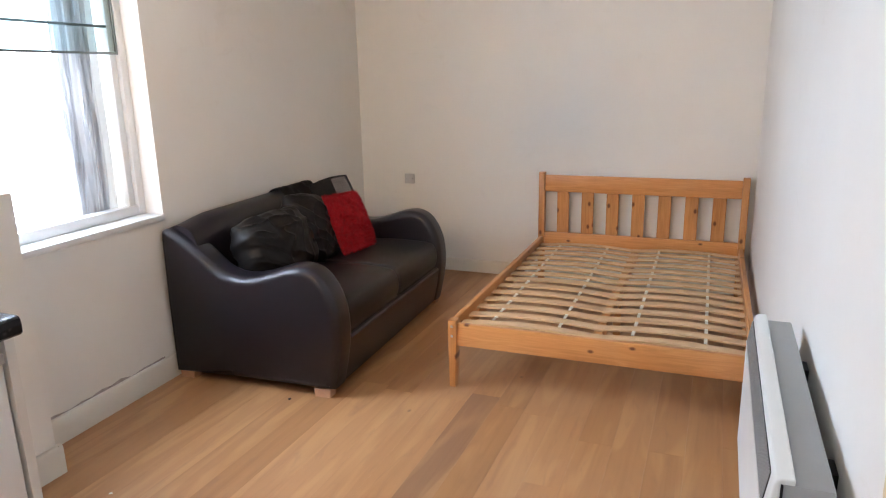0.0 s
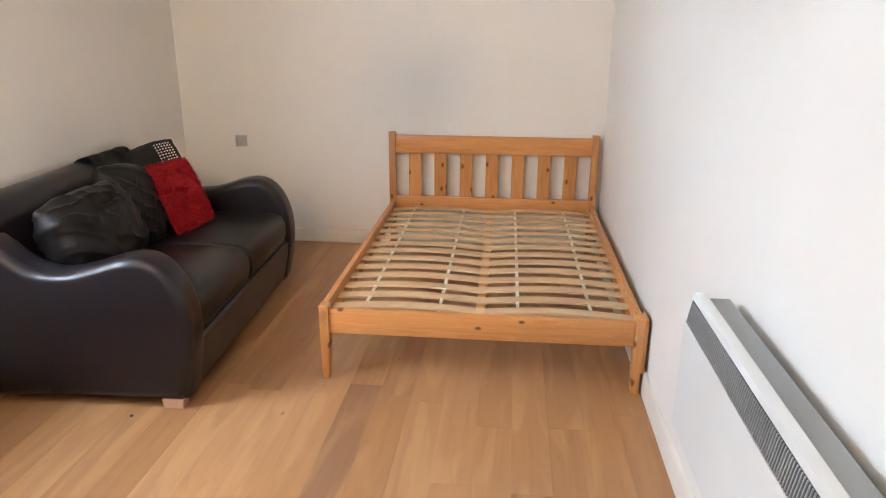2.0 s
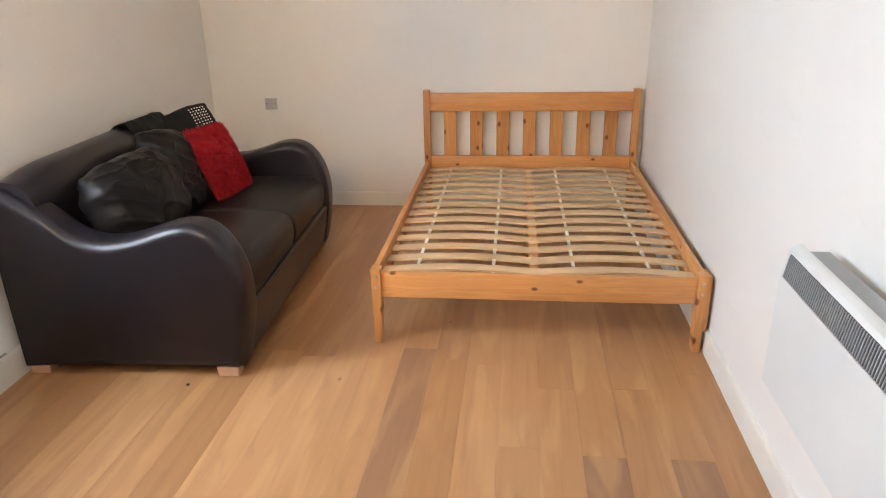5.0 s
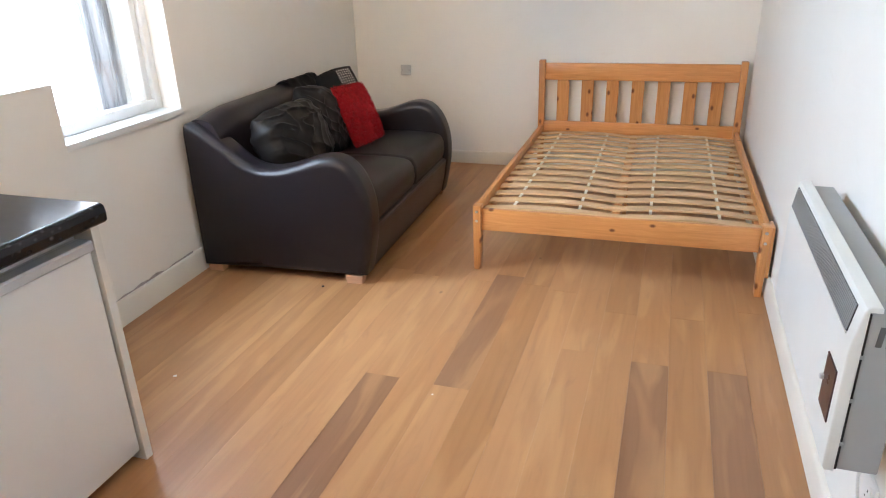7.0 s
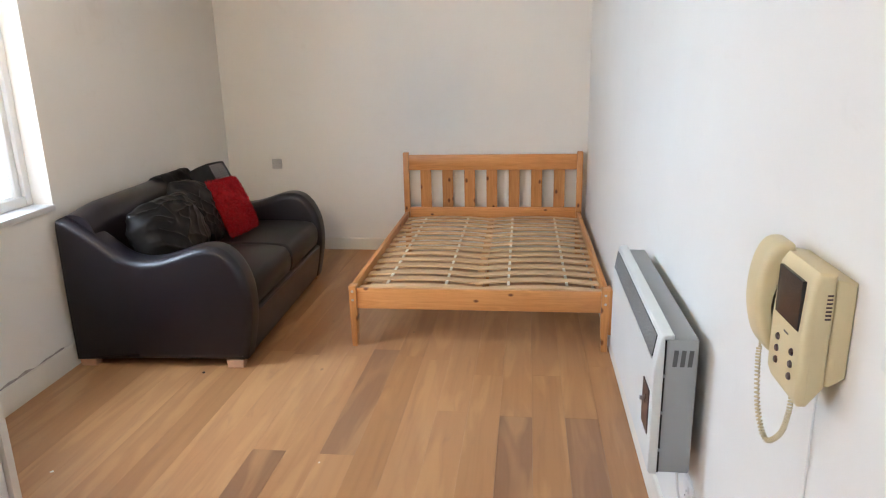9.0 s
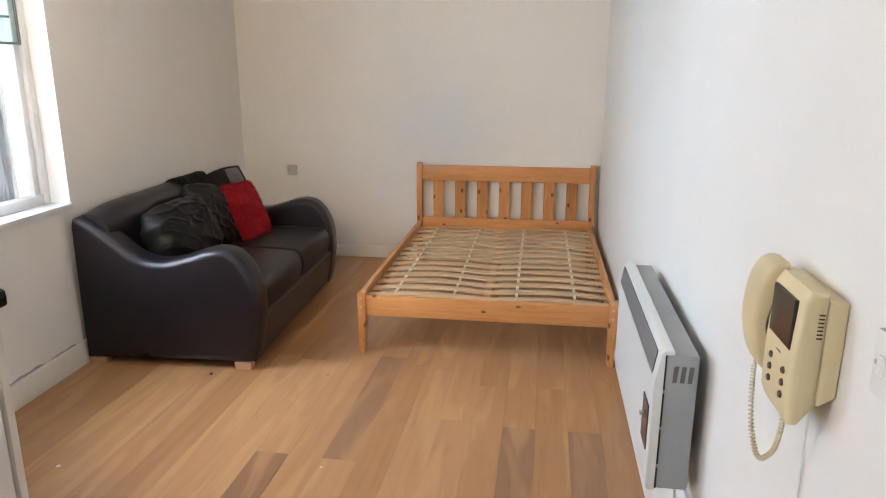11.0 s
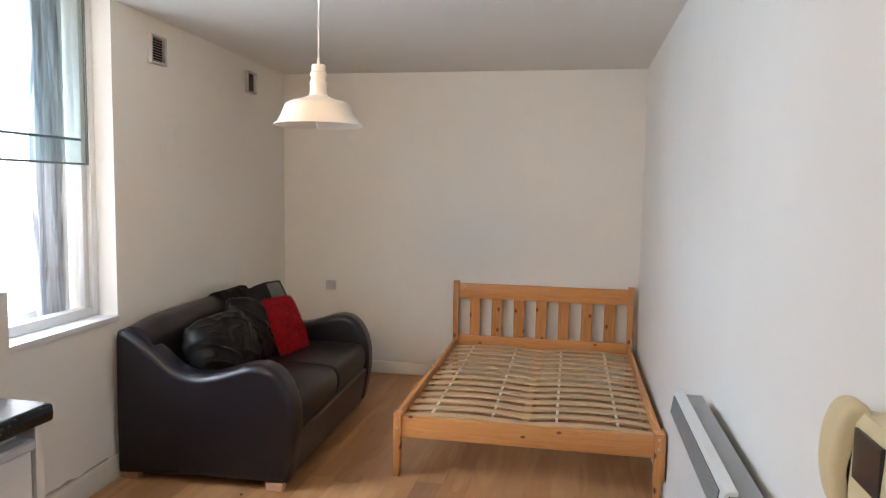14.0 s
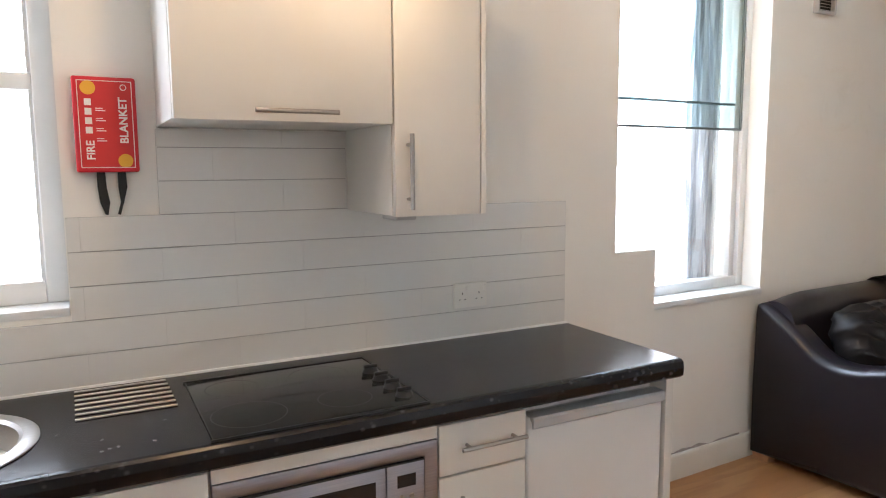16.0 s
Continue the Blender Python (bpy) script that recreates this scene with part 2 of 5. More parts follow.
M_BLACK_CLOTH = plain("black cotton", (0.007, 0.007, 0.007), 0.9, var=0.2, scale=20)
M_FOOT = plain("pale beech", (0.55, 0.32, 0.19), 0.5, var=0.1, scale=30)
M_CREAM = plain("cream enamel", (0.70, 0.72, 0.69), 0.38, var=0.03, scale=4, grain=300, bumps=0.04)
M_GREYMETAL = plain("grey enamel", (0.34, 0.36, 0.36), 0.42, var=0.04, scale=5, grain=300, bumps=0.05)
M_DARK = plain("black plastic", (0.012, 0.012, 0.012), 0.4, var=0.2)
# near-black standing in for shade inside gaps, slots and holes; also plate screws
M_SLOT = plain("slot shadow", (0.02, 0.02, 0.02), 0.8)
# dark grey painted in as the shade of the heater's side slots
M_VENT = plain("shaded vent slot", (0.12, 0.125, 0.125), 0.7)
M_BROWN = plain("dark brown plastic", (0.055, 0.028, 0.026), 0.3)
M_PHONE = plain("aged ivory plastic", (0.66, 0.55, 0.32), 0.42, var=0.06, scale=9, grain=420, bumps=0.07)
M_SCREEN = plain("dark screen", (0.025, 0.022, 0.022), 0.18, var=0.1)
M_WHITE_PL = plain("white plastic", (0.78, 0.77, 0.73), 0.35, var=0.03)
M_GREY_PL = plain("aged grey plastic", (0.50, 0.49, 0.47), 0.5, var=0.06)
M_LAM = plain("white laminate", (0.74, 0.72, 0.66), 0.36, var=0.025, scale=2.5, grain=260, bumps=0.04)
M_FRIDGE = plain("white fridge enamel", (0.74, 0.74, 0.72), 0.33, var=0.02, scale=3, grain=500, bumps=0.08)
M_HANDLE_PL = plain("silver grey plastic", (0.50, 0.51, 0.52), 0.35, var=0.03)
M_TOP = speckled("black speckled worktop")
M_HOB = plain("black hob glass", (0.012, 0.012, 0.012), 0.10, var=0.05, bumps=0)
M_RING = plain("hob ring print", (0.0135, 0.0133, 0.013), 0.10, bumps=0)
M_STEEL_Y, M_STEEL_Z = brushed("brushed steel along", (0.62, 0.60, 0.58), 1), brushed("brushed steel upright", (0.42, 0.395, 0.36), 2)
M_STEEL_MW = brushed("dull microwave steel", (0.38, 0.37, 0.40), 1)
M_TILE = plain("white glazed tile", (0.73, 0.72, 0.68), 0.2, var=0.025, scale=2.2, grain=12, bumps=0.04, dist=0.003)
M_GROUT = plain("grey grout", (0.40, 0.39, 0.37), 0.9, var=0.2, scale=20)
M_SEAL = plain("white sealant", (0.82, 0.81, 0.78), 0.35)
M_FIRE = plain("red box plastic", (0.62, 0.012, 0.022), 0.32, var=0.05)
M_FIRE_LABEL = plain("red label print", (0.60, 0.022, 0.02), 0.45, var=0.04)
M_YELLOW = plain("yellow print", (0.80, 0.42, 0.03), 0.5, var=0.05)
M_PRINT = plain("white print", (0.80, 0.72, 0.66), 0.5, var=0.03)
M_SHADE = plain("white enamel shade", (0.80, 0.77, 0.70), 0.36, var=0.03, scale=5, bumps=0.03)
M_GLASS = glass_mat("window glass")
M_GLASS_BLUE = glass_mat("secondary glazing glass", (0.66, 0.80, 0.82))
M_FRAME = plain("white window paint", (0.76, 0.76, 0.74), 0.35, var=0.04, scale=5)
M_ALU = plain("dark anodised edge", (0.20, 0.23, 0.23), 0.4, metal=0.5)
M_NET = sheer("net curtain cloth")
M_BULB = glowing("warm bulb", (1.0, 0.78, 0.52), 6)
M_SKY = glowing("bright overcast sky", (0.94, 0.97, 1.0), 9.0)
M_PAPER = plain("scrap paper", (0.85, 0.84, 0.80), 0.8)
M_STAIN = plain("damp grey plaster", (0.42, 0.39, 0.36), 0.8, var=0.2, scale=30)

# ---- building helpers ----
ORIGIN = {}


def thing(name, at, label, category, group="", kind=""):
    ob = new(name)
    ob.location = at
    ORIGIN[ob] = Vector(at)
    return tagged(ob, label, category, group, kind)


def finish(bm, name, material, smooth):
    me = bpy.data.meshes.new(name)
    bm.normal_update()
    bm.to_mesh(me)
    bm.free()
    me.materials.append(material)
    if smooth is not None:
        me.polygons.foreach_set("use_smooth", [True] * len(me.polygons))
        me.set_sharp_from_angle(angle=radians(smooth))
    return me


def part(name, bm, material, parent, label="", smooth=35):
    """Links a bmesh, given in world metres, as one mesh under a thing or under a part."""
    o = ORIGIN[parent]
    bm.transform(Matrix.Translation(-o))
    ob = new(name, finish(bm, name, material, smooth))
    ob.parent = parent
    ORIGIN[ob] = o
    return tagged(ob, label)


def piece(name, me, parent, at, turn=None):
    """An object of its own on a shared mesh."""
    ob = new(name, me)
    ob.parent = parent
    o = Vector(at) - ORIGIN[parent]
    ob.matrix_basis = Matrix.Translation(o) @ (turn or Matrix())
    ORIGIN[ob] = ORIGIN[parent]
    return ob


def single(name, bm, material, label, category="", kind="", group="", smooth=35):
    ob = new(name, finish(bm, name, material, smooth))
    ORIGIN[ob] = Vector((0, 0, 0))
    return tagged(ob, label, category, group, kind)


def box(x0, x1, y0, y1, z0, z1, r=0.0, seg=2):
    bm = bmesh.new()
    bmesh.ops.create_cube(bm, size=1)
    bm.transform(Matrix.Translation(((x0 + x1) / 2, (y0 + y1) / 2, (z0 + z1) / 2)) @ Matrix.Diagonal((x1 - x0, y1 - y0, z1 - z0, 1)))
    if r:
        bmesh.ops.bevel(bm, geom=bm.edges[:], offset=r, segments=seg, affect="EDGES", profile=0.5)
    return bm


def join(*bms):
    out = bmesh.new()
    for b in bms:
        me = bpy.data.meshes.new("tmp")
        b.to_mesh(me)
        b.free()
        out.from_mesh(me)
        bpy.data.meshes.remove(me)
    return out


def spline(points, n=6, closed=False):
    """Catmull-Rom through the points."""
    p = [Vector(q) for q in points]
    k = len(p)
    out = []
    for i in range(k if closed else k - 1):
        a, b, c, d = (p[(i - 1) % k], p[i], p[(i + 1) % k], p[(i + 2) % k]) if closed else (p[max(i - 1, 0)], p[i], p[i + 1], p[min(i + 2, k - 1)])
        for s in range(n):
            u = s / n
            out.append(0.5 * ((2 * b) + (c - a) * u + (2 * a - 5 * b + 4 * c - d) * u * u + (3 * b - a - 3 * c + d) * u ** 3))
    if not closed:
        out.append(p[-1])
    return out


def slab(profile, axis, a, b, r=0.0, seg=3):
    """A closed outline (two coordinates) drawn out along an axis from a to b, with rounded rims."""
    bm = bmesh.new()

    def at(q, w):
        v = [q[0], q[1]]
        v.insert(axis, w)
        return bm.verts.new(v)
    lo, hi = [at(q, a) for q in profile], [at(q, b) for q in profile]
    caps = [bm.faces.new(lo), bm.faces.new(list(reversed(hi)))]
    n = len(lo)
    for i in range(n):
        bm.faces.new((lo[i], hi[i], hi[(i + 1) % n], lo[(i + 1) % n]))
    bmesh.ops.recalc_face_normals(bm, faces=bm.faces[:])
    if r:
        rims = list({e for f in caps for e in f.edges})
        bmesh.ops.bevel(bm, geom=rims, offset=r, segments=seg, affect="EDGES", profile=0.5)
    return bm


def tube(points, r, sides=8, closed=False):
    bm = bmesh.new()
    p = [Vector(q) for q in points]
    rings = []
    up = Vector((0.31, 0.17, 0.93))
    for i, q in enumerate(p):
        d = (p[min(i + 1, len(p) - 1)] - p[max(i - 1, 0)]).normalized()
        u = d.cross(up)
        if u.length < 0.1:
            u = d.cross(Vector((1, 0, 0)))
        u.normalize()
        w = d.cross(u)
        rings.append([bm.verts.new(q + r * (math.cos(6.28318 * k / sides) * u + math.sin(6.28318 * k / sides) * w)) for k in range(sides)])
    for a, b in zip(rings, rings[1:]):
        for k in range(sides):
            bm.faces.new((a[k], a[(k + 1) % sides], b[(k + 1) % sides], b[k]))
    bm.faces.new(rings[0])
    bm.faces.new(list(reversed(rings[-1])))
    bmesh.ops.recalc_face_normals(bm, faces=bm.faces[:])
    return bm


def lathe(profile, at, sides=40, axis="z"):
    """Turns (radius, height) points about an upright axis through at."""
    bm = bmesh.new()
    rings = []
    for r, h in profile:
        rings.append([bm.verts.new((at[0] + max(r, 1e-4) * math.cos(6.2831853 * k / sides), at[1] + max(r, 1e-4) * math.sin(6.2831853 * k / sides), at[2] + h)) for k in range(sides)])
    for a, b in zip(rings, rings[1:]):
        for k in range(sides):
            bm.faces.new((a[k], a[(k + 1) % sides], b[(k + 1) % sides], b[k]))
    bmesh.ops.recalc_face_normals(bm, faces=bm.faces[:])
    return bm


def rounded_rect(x0, x1, y0, y1, r, n=5):
    out = []
    for cx, cy, a0 in ((x1 - r, y1 - r, 0), (x0 + r, y1 - r, 90), (x0 + r, y0 + r, 180), (x1 - r, y0 + r, 270)):
        for i in range(n + 1):
            a = radians(a0 + 90 * i / n)
            out.append((cx + r * math.cos(a), cy + r * math.sin(a)))
    return out


def on_cushion(u, v, w, h, d, soft):
    """Point of a stuffed cushion's face, u and v from -1 to 1; soft rounds the corners."""
    full = max(0.0, 1 - abs(u) ** 2.4) ** 0.5 * max(0.0, 1 - abs(v) ** 2.4) ** 0.5
    y = u * w / 2 * math.sqrt(1 - soft * v * v / 2) * (1 - 0.05 * (1 - v * v) * u ** 4)
    z = v * h / 2 * math.sqrt(1 - soft * u * u / 2) * (1 - 0.05 * (1 - u * u) * v ** 4)
    return Vector((d / 2 * full, y, z)), full


def pillow(m, w, h, d, crumple=0.0, seed=0, n=30, soft=0.12):
    """A stuffed cushion of width w, height h, thickness d, with creases, at the pose m (its face looks along +x)."""
    bm = bmesh.new()
    grids = []
    for side in (1, -1):
        g = []
        for i in range(n + 1):
            row = []
            for j in range(n + 1):
                u, v = 2 * i / n - 1, 2 * j / n - 1
                q, full = on_cushion(u, v, w, h, d, soft)
                q.x *= side
                if crumple:
                    # sharp creases fanning across the face, over broad lumps
                    lump = noise.noise(Vector((q.y * 6 + seed, q.z * 7, side * 3.0)))
                    warp = 0.6 * noise.noise(Vector((q.y * 7, q.z * 7, seed + 5.0)))
                    a, c = 0.35 * q.y + 0.94 * q.z, 0.94 * q.y - 0.35 * q.z
                    f1 = 1 - min(1, 2.6 * abs(noise.noise(Vector((a * 15 + warp, c * 4.5 + seed, seed)))))
                    f2 = 1 - min(1, 2.6 * abs(noise.noise(Vector((c * 11 + warp, a * 6, seed + 9.0)))))
                    q.x += side * crumple * min(1, 3 * full) * (0.9 * lump + 0.85 * f1 ** 2 + 0.45 * f2 ** 2 - 0.35)
                    q.y += crumple * 0.6 * noise.noise(Vector((u * 3 + seed, v * 3, 7)))
                    q.z += crumple * 0.6 * noise.noise(Vector((u * 3, v * 3 + seed, 2)))
                row.append(q)
            g.append(row)
        grids.append(g)
    vs = []
    for s, g in enumerate(grids):
        vs.append([[bm.verts.new(m @ g[i][j]) if s == 0 or (0 < i < n and 0 < j < n) else None for j in range(n + 1)] for i in range(n + 1)])
    for i in range(n + 1):
        for j in range(n + 1):
            if vs[1][i][j] is None:
                vs[1][i][j] = vs[0][i][j]
    for s in range(2):
        for i in range(n):
            for j in range(n):
                a = (vs[s][i][j], vs[s][i + 1][j], vs[s][i + 1][j + 1], vs[s][i][j + 1])
                bm.faces.new(a if s == 0 else a[::-1])
    bmesh.ops.recalc_face_normals(bm, faces=bm.faces[:])
    return bm


def letters(text, size, m, depth=0.0006):
    """Raised lettering as a bmesh: reads along local +x, faces local +z."""
    c = bpy.data.curves.new("t", "FONT")
    c.body, c.size, c.extrude = text, size, depth
    ob = new("t", c)
    dg = bpy.context.evaluated_depsgraph_get()
    dg.update()
    me = bpy.data.meshes.new_from_object(ob.evaluated_get(dg))
    bm = bmesh.new()
    # a heavy face: the same letters laid over each other, a little apart
    e = size * 0.022
    for k, (dx, dy) in enumerate(((-e, -e), (e, -e), (-e, e), (e, e))):
        me.transform(Matrix.Translation((dx, dy, 0.00008 * k)))
        bm.from_mesh(me)
        me.transform(Matrix.Translation((-dx, -dy, -0.00008 * k)))
    bm.transform(m)
    bpy.data.objects.remove(ob)
    bpy.data.meshes.remove(me)
    return bm


def ring_frame(x0, x1, y0, y1, z0, z1, w):
    """A flat rectangular frame of width w round a hole, facing +x."""
    bm = bmesh.new()
    loops = []
    for x, k in ((x0, 0), (x1, 0), (x1, w), (x0, w)):
        loops.append([bm.verts.new((x, y, z)) for y, z in ((y0 + k, z0 + k), (y1 - k, z0 + k), (y1 - k, z1 - k), (y0 + k, z1 - k))])
    for a, b in zip(loops, loops[1:] + loops[:1]):
        for k in range(4):
            bm.faces.new((a[k], a[(k + 1) % 4], b[(k + 1) % 4], b[k]))
    bmesh.ops.recalc_face_normals(bm, faces=bm.faces[:])
    bmesh.ops.bevel(bm, geom=bm.edges[:], offset=0.0015, segments=2, affect="EDGES", profile=0.5)
    return bm


# ---- structure ----
T = 0.12
single("ground_slab", box(-3.2, 0.6, -2.6, 5.3, -0.12, -0.022), M_SUB, "dark screed under the floor boards", "floor", "structure")
ceiling = single("ceiling", box(-3.3, 0.6, -2.6, 5.3, Z_CEIL, Z_CEIL + 0.12), M_CEIL, "white painted plaster ceiling, slightly uneven", "ceiling", "structure")
single("wall_north", box(-3.0, 0.42, Y_BACK, Y_BACK + T, -0.05, Z_CEIL), M_WALL, "off-white painted plaster wall behind the bed", "wall", "structure")
single("wall_east", box(X_RIGHT, X_RIGHT + T, Y_SOUTH, Y_BACK, -0.05, Z_CEIL), M_WALL, "off-white painted wall with heater and entry phone", "wall", "structure")
single("wall_south", box(-2.9, 0.42, Y_SOUTH - T, Y_SOUTH, -0.05, Z_CEIL), M_WALL, "plain off-white painted wall closing the room", "wall", "structure")

# the window wall leans away a little towards the back of the room
SKEW = radians(2.3)
SK = Matrix.Translation((X_LEFT, 1.9, 0)) @ Matrix.Rotation(SKEW, 4, "Z") @ Matrix.Translation((-X_LEFT, -1.9, 0))
WIN_Y0, WIN_Y1, WIN_Z0 = 1.45, 2.665, 0.875
D = 0.30


def skewed(bm):
    bm.transform(SK)
    return bm


single("wall_west", skewed(join(
    box(X_LEFT - D, X_LEFT, WIN_Y1, Y_BACK + 0.1, -0.05, Z_CEIL),
    box(X_LEFT - D, X_LEFT, WIN_Y0, WIN_Y1, -0.05, WIN_Z0 - 0.03),
    box(X_LEFT - D, X_LEFT, 1.2, WIN_Y0, -0.05, Z_CEIL))), M_WALL, "off-white plaster wall with a tall window", "wall", "structure")

# the kitchen wall stands proud of the window wall and ends across part of the window
KY0, KY1 = -1.55, -0.40   # kitchen window opening
kitchen_wall = thing("wall_kitchen", (X_KITCHEN, 0, 0), "off-white boxed-out kitchen wall with a stepped end", "wall", kind="structure")
for y0, y1, z0, z1 in ((KY1, 1.485, -0.05, Z_CEIL), (1.485, 1.70, -0.05, 1.152), (KY0, KY1, -0.05, 1.10), (KY0, KY1, 2.40, Z_CEIL), (Y_SOUTH, KY0, -0.05, Z_CEIL)):
    part("wall_section", box(X_KITCHEN - 0.19, X_KITCHEN, y0, y1, z0, z1), M_WALL, kitchen_wall)


def board_profile(t, h):
    return [(0, 0), (t, 0), (t, h - 0.012), (t - 0.003, h - 0.005), (t - 0.007, h - 0.001), (0, h)]


base = thing("baseboard", (0, 0, 0), "cream gloss painted skirting boards along the walls", "skirting", kind="structure")
part("board", slab([(Y_BACK - x, z) for x, z in board_profile(0.016, 0.10)], 0, -2.66, X_RIGHT - 0.016), M_TRIM, base)
part("board", slab([(X_RIGHT - x, z) for x, z in board_profile(0.018, 0.105)], 1, Y_SOUTH, Y_BACK), M_TRIM, base)
part("board", skewed(slab([(X_LEFT + x, z) for x, z in board_profile(0.018, 0.125)], 1, 1.70, Y_BACK - 0.01)), M_TRIM, base)
part("board", slab([(X_KITCHEN + x, z) for x, z in board_profile(0.018, 0.125)], 1, 1.262, 1.718), M_TRIM, base)
part("board", slab([(1.70 + x, z) for x, z in board_profile(0.018, 0.125)], 0, -2.53, X_KITCHEN + 0.017), M_TRIM, base)
# damp tide mark where the skirting meets the plaster
stain = bmesh.new()
lo = [stain.verts.new((X_LEFT + 0.0025, 1.80 + 0.03 * i, 0.124)) for i in range(26)]
hi = [stain.verts.new((X_LEFT + 0.0025, 1.80 + 0.03 * i, 0.126 + 0.022 * max(0, noise.noise(Vector((i * 0.31, 3, 0))) + 0.35))) for i in range(26)]
for i in range(25):
    stain.faces.new((lo[i], lo[i + 1], hi[i + 1], hi[i]))
part("damp_stain", skewed(stain), M_STAIN, base, "grey damp mark above the skirting", smooth=None)

# ---- window by the sofa ----
XF = X_LEFT - 0.105   # face of the window frame
win = thing("window_1", (XF, 2.05, WIN_Z0), "tall white sash window with clear secondary glazing", "window", kind="structure")
part("window_sill", skewed(box(X_LEFT - 0.2, X_LEFT + 0.014, WIN_Y0, WIN_Y1, WIN_Z0 - 0.032, WIN_Z0, 0.006)), M_FRAME, win)
fr = part("window_frame", skewed(join(
    box(XF - 0.07, XF, WIN_Y1 - 0.045, WIN_Y1, WIN_Z0, Z_CEIL, 0.004),
    box(XF - 0.07, XF, WIN_Y0, WIN_Y0 + 0.045, WIN_Z0, Z_CEIL, 0.004),
    box(XF - 0.068, XF - 0.002, WIN_Y0 + 0.045, WIN_Y1 - 0.045, WIN_Z0, WIN_Z0 + 0.05, 0.004),
    box(XF - 0.055, XF - 0.02, WIN_Y1 - 0.085, WIN_Y1 - 0.047, WIN_Z0 + 0.05, Z_CEIL, 0.003))), M_FRAME, win)
GY0, GY1 = WIN_Y0 + 0.047, WIN_Y1 - 0.047
up = part("upper_sash", skewed(join(
    box(XF - 0.018, XF - 0.004, GY1 - 0.010, GY1, 1.665, Z_CEIL - 0.002, 0.002),
    box(XF - 0.018, XF - 0.004, GY0, GY1 - 0.010, 1.665, 1.676, 0.002))), M_ALU, win, "slim dark metal edge")
lo_s = part("lower_sash", skewed(join(
    box(XF - 0.040, XF - 0.022, GY0, GY1, 1.788, 1.800, 0.002),
    box(XF - 0.040, XF - 0.022, GY1 - 0.008, GY1, 0.93, 1.788, 0.002))), M_ALU, win, "slim dark metal edge")
for nm, b, par, mt in (("pane", box(XF - 0.013, XF - 0.009, GY0 + 0.002, GY1 - 0.011, 1.676, Z_CEIL - 0.003), up, M_GLASS_BLUE),
                       ("pane", box(XF - 0.033, XF - 0.029, GY0 + 0.002, GY1 - 0.009, 0.926, 1.787), lo_s, M_GLASS)):
    part(nm, skewed(b), mt, par).visible_shadow = False
# meeting rail of the old outer sash and its bead
outer = part("outer_sash", skewed(join(
    box(XF - 0.20, XF - 0.16, WIN_Y1 - 0.155, WIN_Y1 - 0.02, WIN_Z0, Z_CEIL, 0.004),
    box(XF - 0.20, XF - 0.16, WIN_Y0, WIN_Y1 - 0.155, WIN_Z0 - 0.01, WIN_Z0 + 0.06, 0.004))), M_FRAME, win)

# net curtain bunched at the side, with an uneven hem
net = thing("net_curtain", (XF - 0.12, 2.48, WIN_Z0), "greyish net curtain bunched behind the glazing, ragged hem", "curtain")
cb = bmesh.new()
cols, rows_ = 96, 30
gv = []
for i in range(cols + 1):
    u = i / cols
    col = []
    for j in range(rows_ + 1):
        w = j / rows_
        hem = 0.025 * abs(noise.noise(Vector((u * 23, 0, 4)))) * (1 - w) ** 6
        fold = 0.020 * math.sin(u * 44 + 1.6 * math.sin(3.1 * w)) + 0.010 * math.sin(u * 101 + 2 * w)
        y = 2.335 + 0.185 * (u ** 0.9) + 0.008 * math.sin(9 * w + 7 * u)
        col.append(cb.verts.new((XF - 0.105 + fold, y, WIN_Z0 + 0.012 + hem + w * (Z_CEIL - WIN_Z0 - 0.03))))
    gv.append(col)
for i in range(cols):
    for j in range(rows_):
        cb.faces.new((gv[i][j], gv[i + 1][j], gv[i + 1][j + 1], gv[i][j + 1]))
part("cloth", skewed(cb), M_NET, net, smooth=80)

# ---- kitchen window ----
XK = X_KITCHEN - 0.10
kw = thing("window_2", (XK, -1.0, 1.10), "white framed kitchen window with sash bars", "window", kind="structure")
part("window_sill", box(X_KITCHEN - 0.19, X_KITCHEN + 0.004, KY0, KY1, 1.10, 1.124, 0.004), M_FRAME, kw)
part("window_frame", join(
    box(XK - 0.06, XK, KY1 - 0.055, KY1, 1.124, 2.40, 0.004),
    box(XK - 0.06, XK, KY0, KY0 + 0.055, 1.124, 2.40, 0.004),
    box(XK - 0.06, XK, KY0 + 0.055, KY1 - 0.055, 1.124, 1.185, 0.004),
    box(XK - 0.06, XK, KY0 + 0.055, KY1 - 0.055, 2.34, 2.40, 0.004)), M_FRAME, kw)
part("meeting_rail", box(XK - 0.045, XK - 0.015, KY0 + 0.055, KY1 - 0.055, 1.70, 1.745, 0.003), M_FRAME, kw)
part("edge_strip", join(box(XK - 0.030, XK - 0.018, KY1 - 0.066, KY1 - 0.055, 1.745, 2.34), box(XK - 0.030, XK - 0.018, KY1 - 0.066, KY1 - 0.055, 1.185, 1.70)), M_FRAME, kw)
for z0, z1 in ((1.185, 1.70), (1.745, 2.34)):
    part("pane", box(XK - 0.034, XK - 0.031, KY0 + 0.055, KY1 - 0.055, z0, z1), M_GLASS, kw).visible_shadow = False

# bright sky seen through both windows
back = bmesh.new()
for q in ((-9, -30, -12), (-9, 40, -12), (-9, 40, 25), (-9, -30, 25)):
    back.verts.new(q)
back.faces.new(back.verts[:])
single("backdrop", back, M_SKY, "blank bright overcast sky outside the windows", "sky", "structure", smooth=None)

# ---- bed ----
BX0, BX1, BY0, BY1 = -1.168, 0.262, 2.975, 4.975


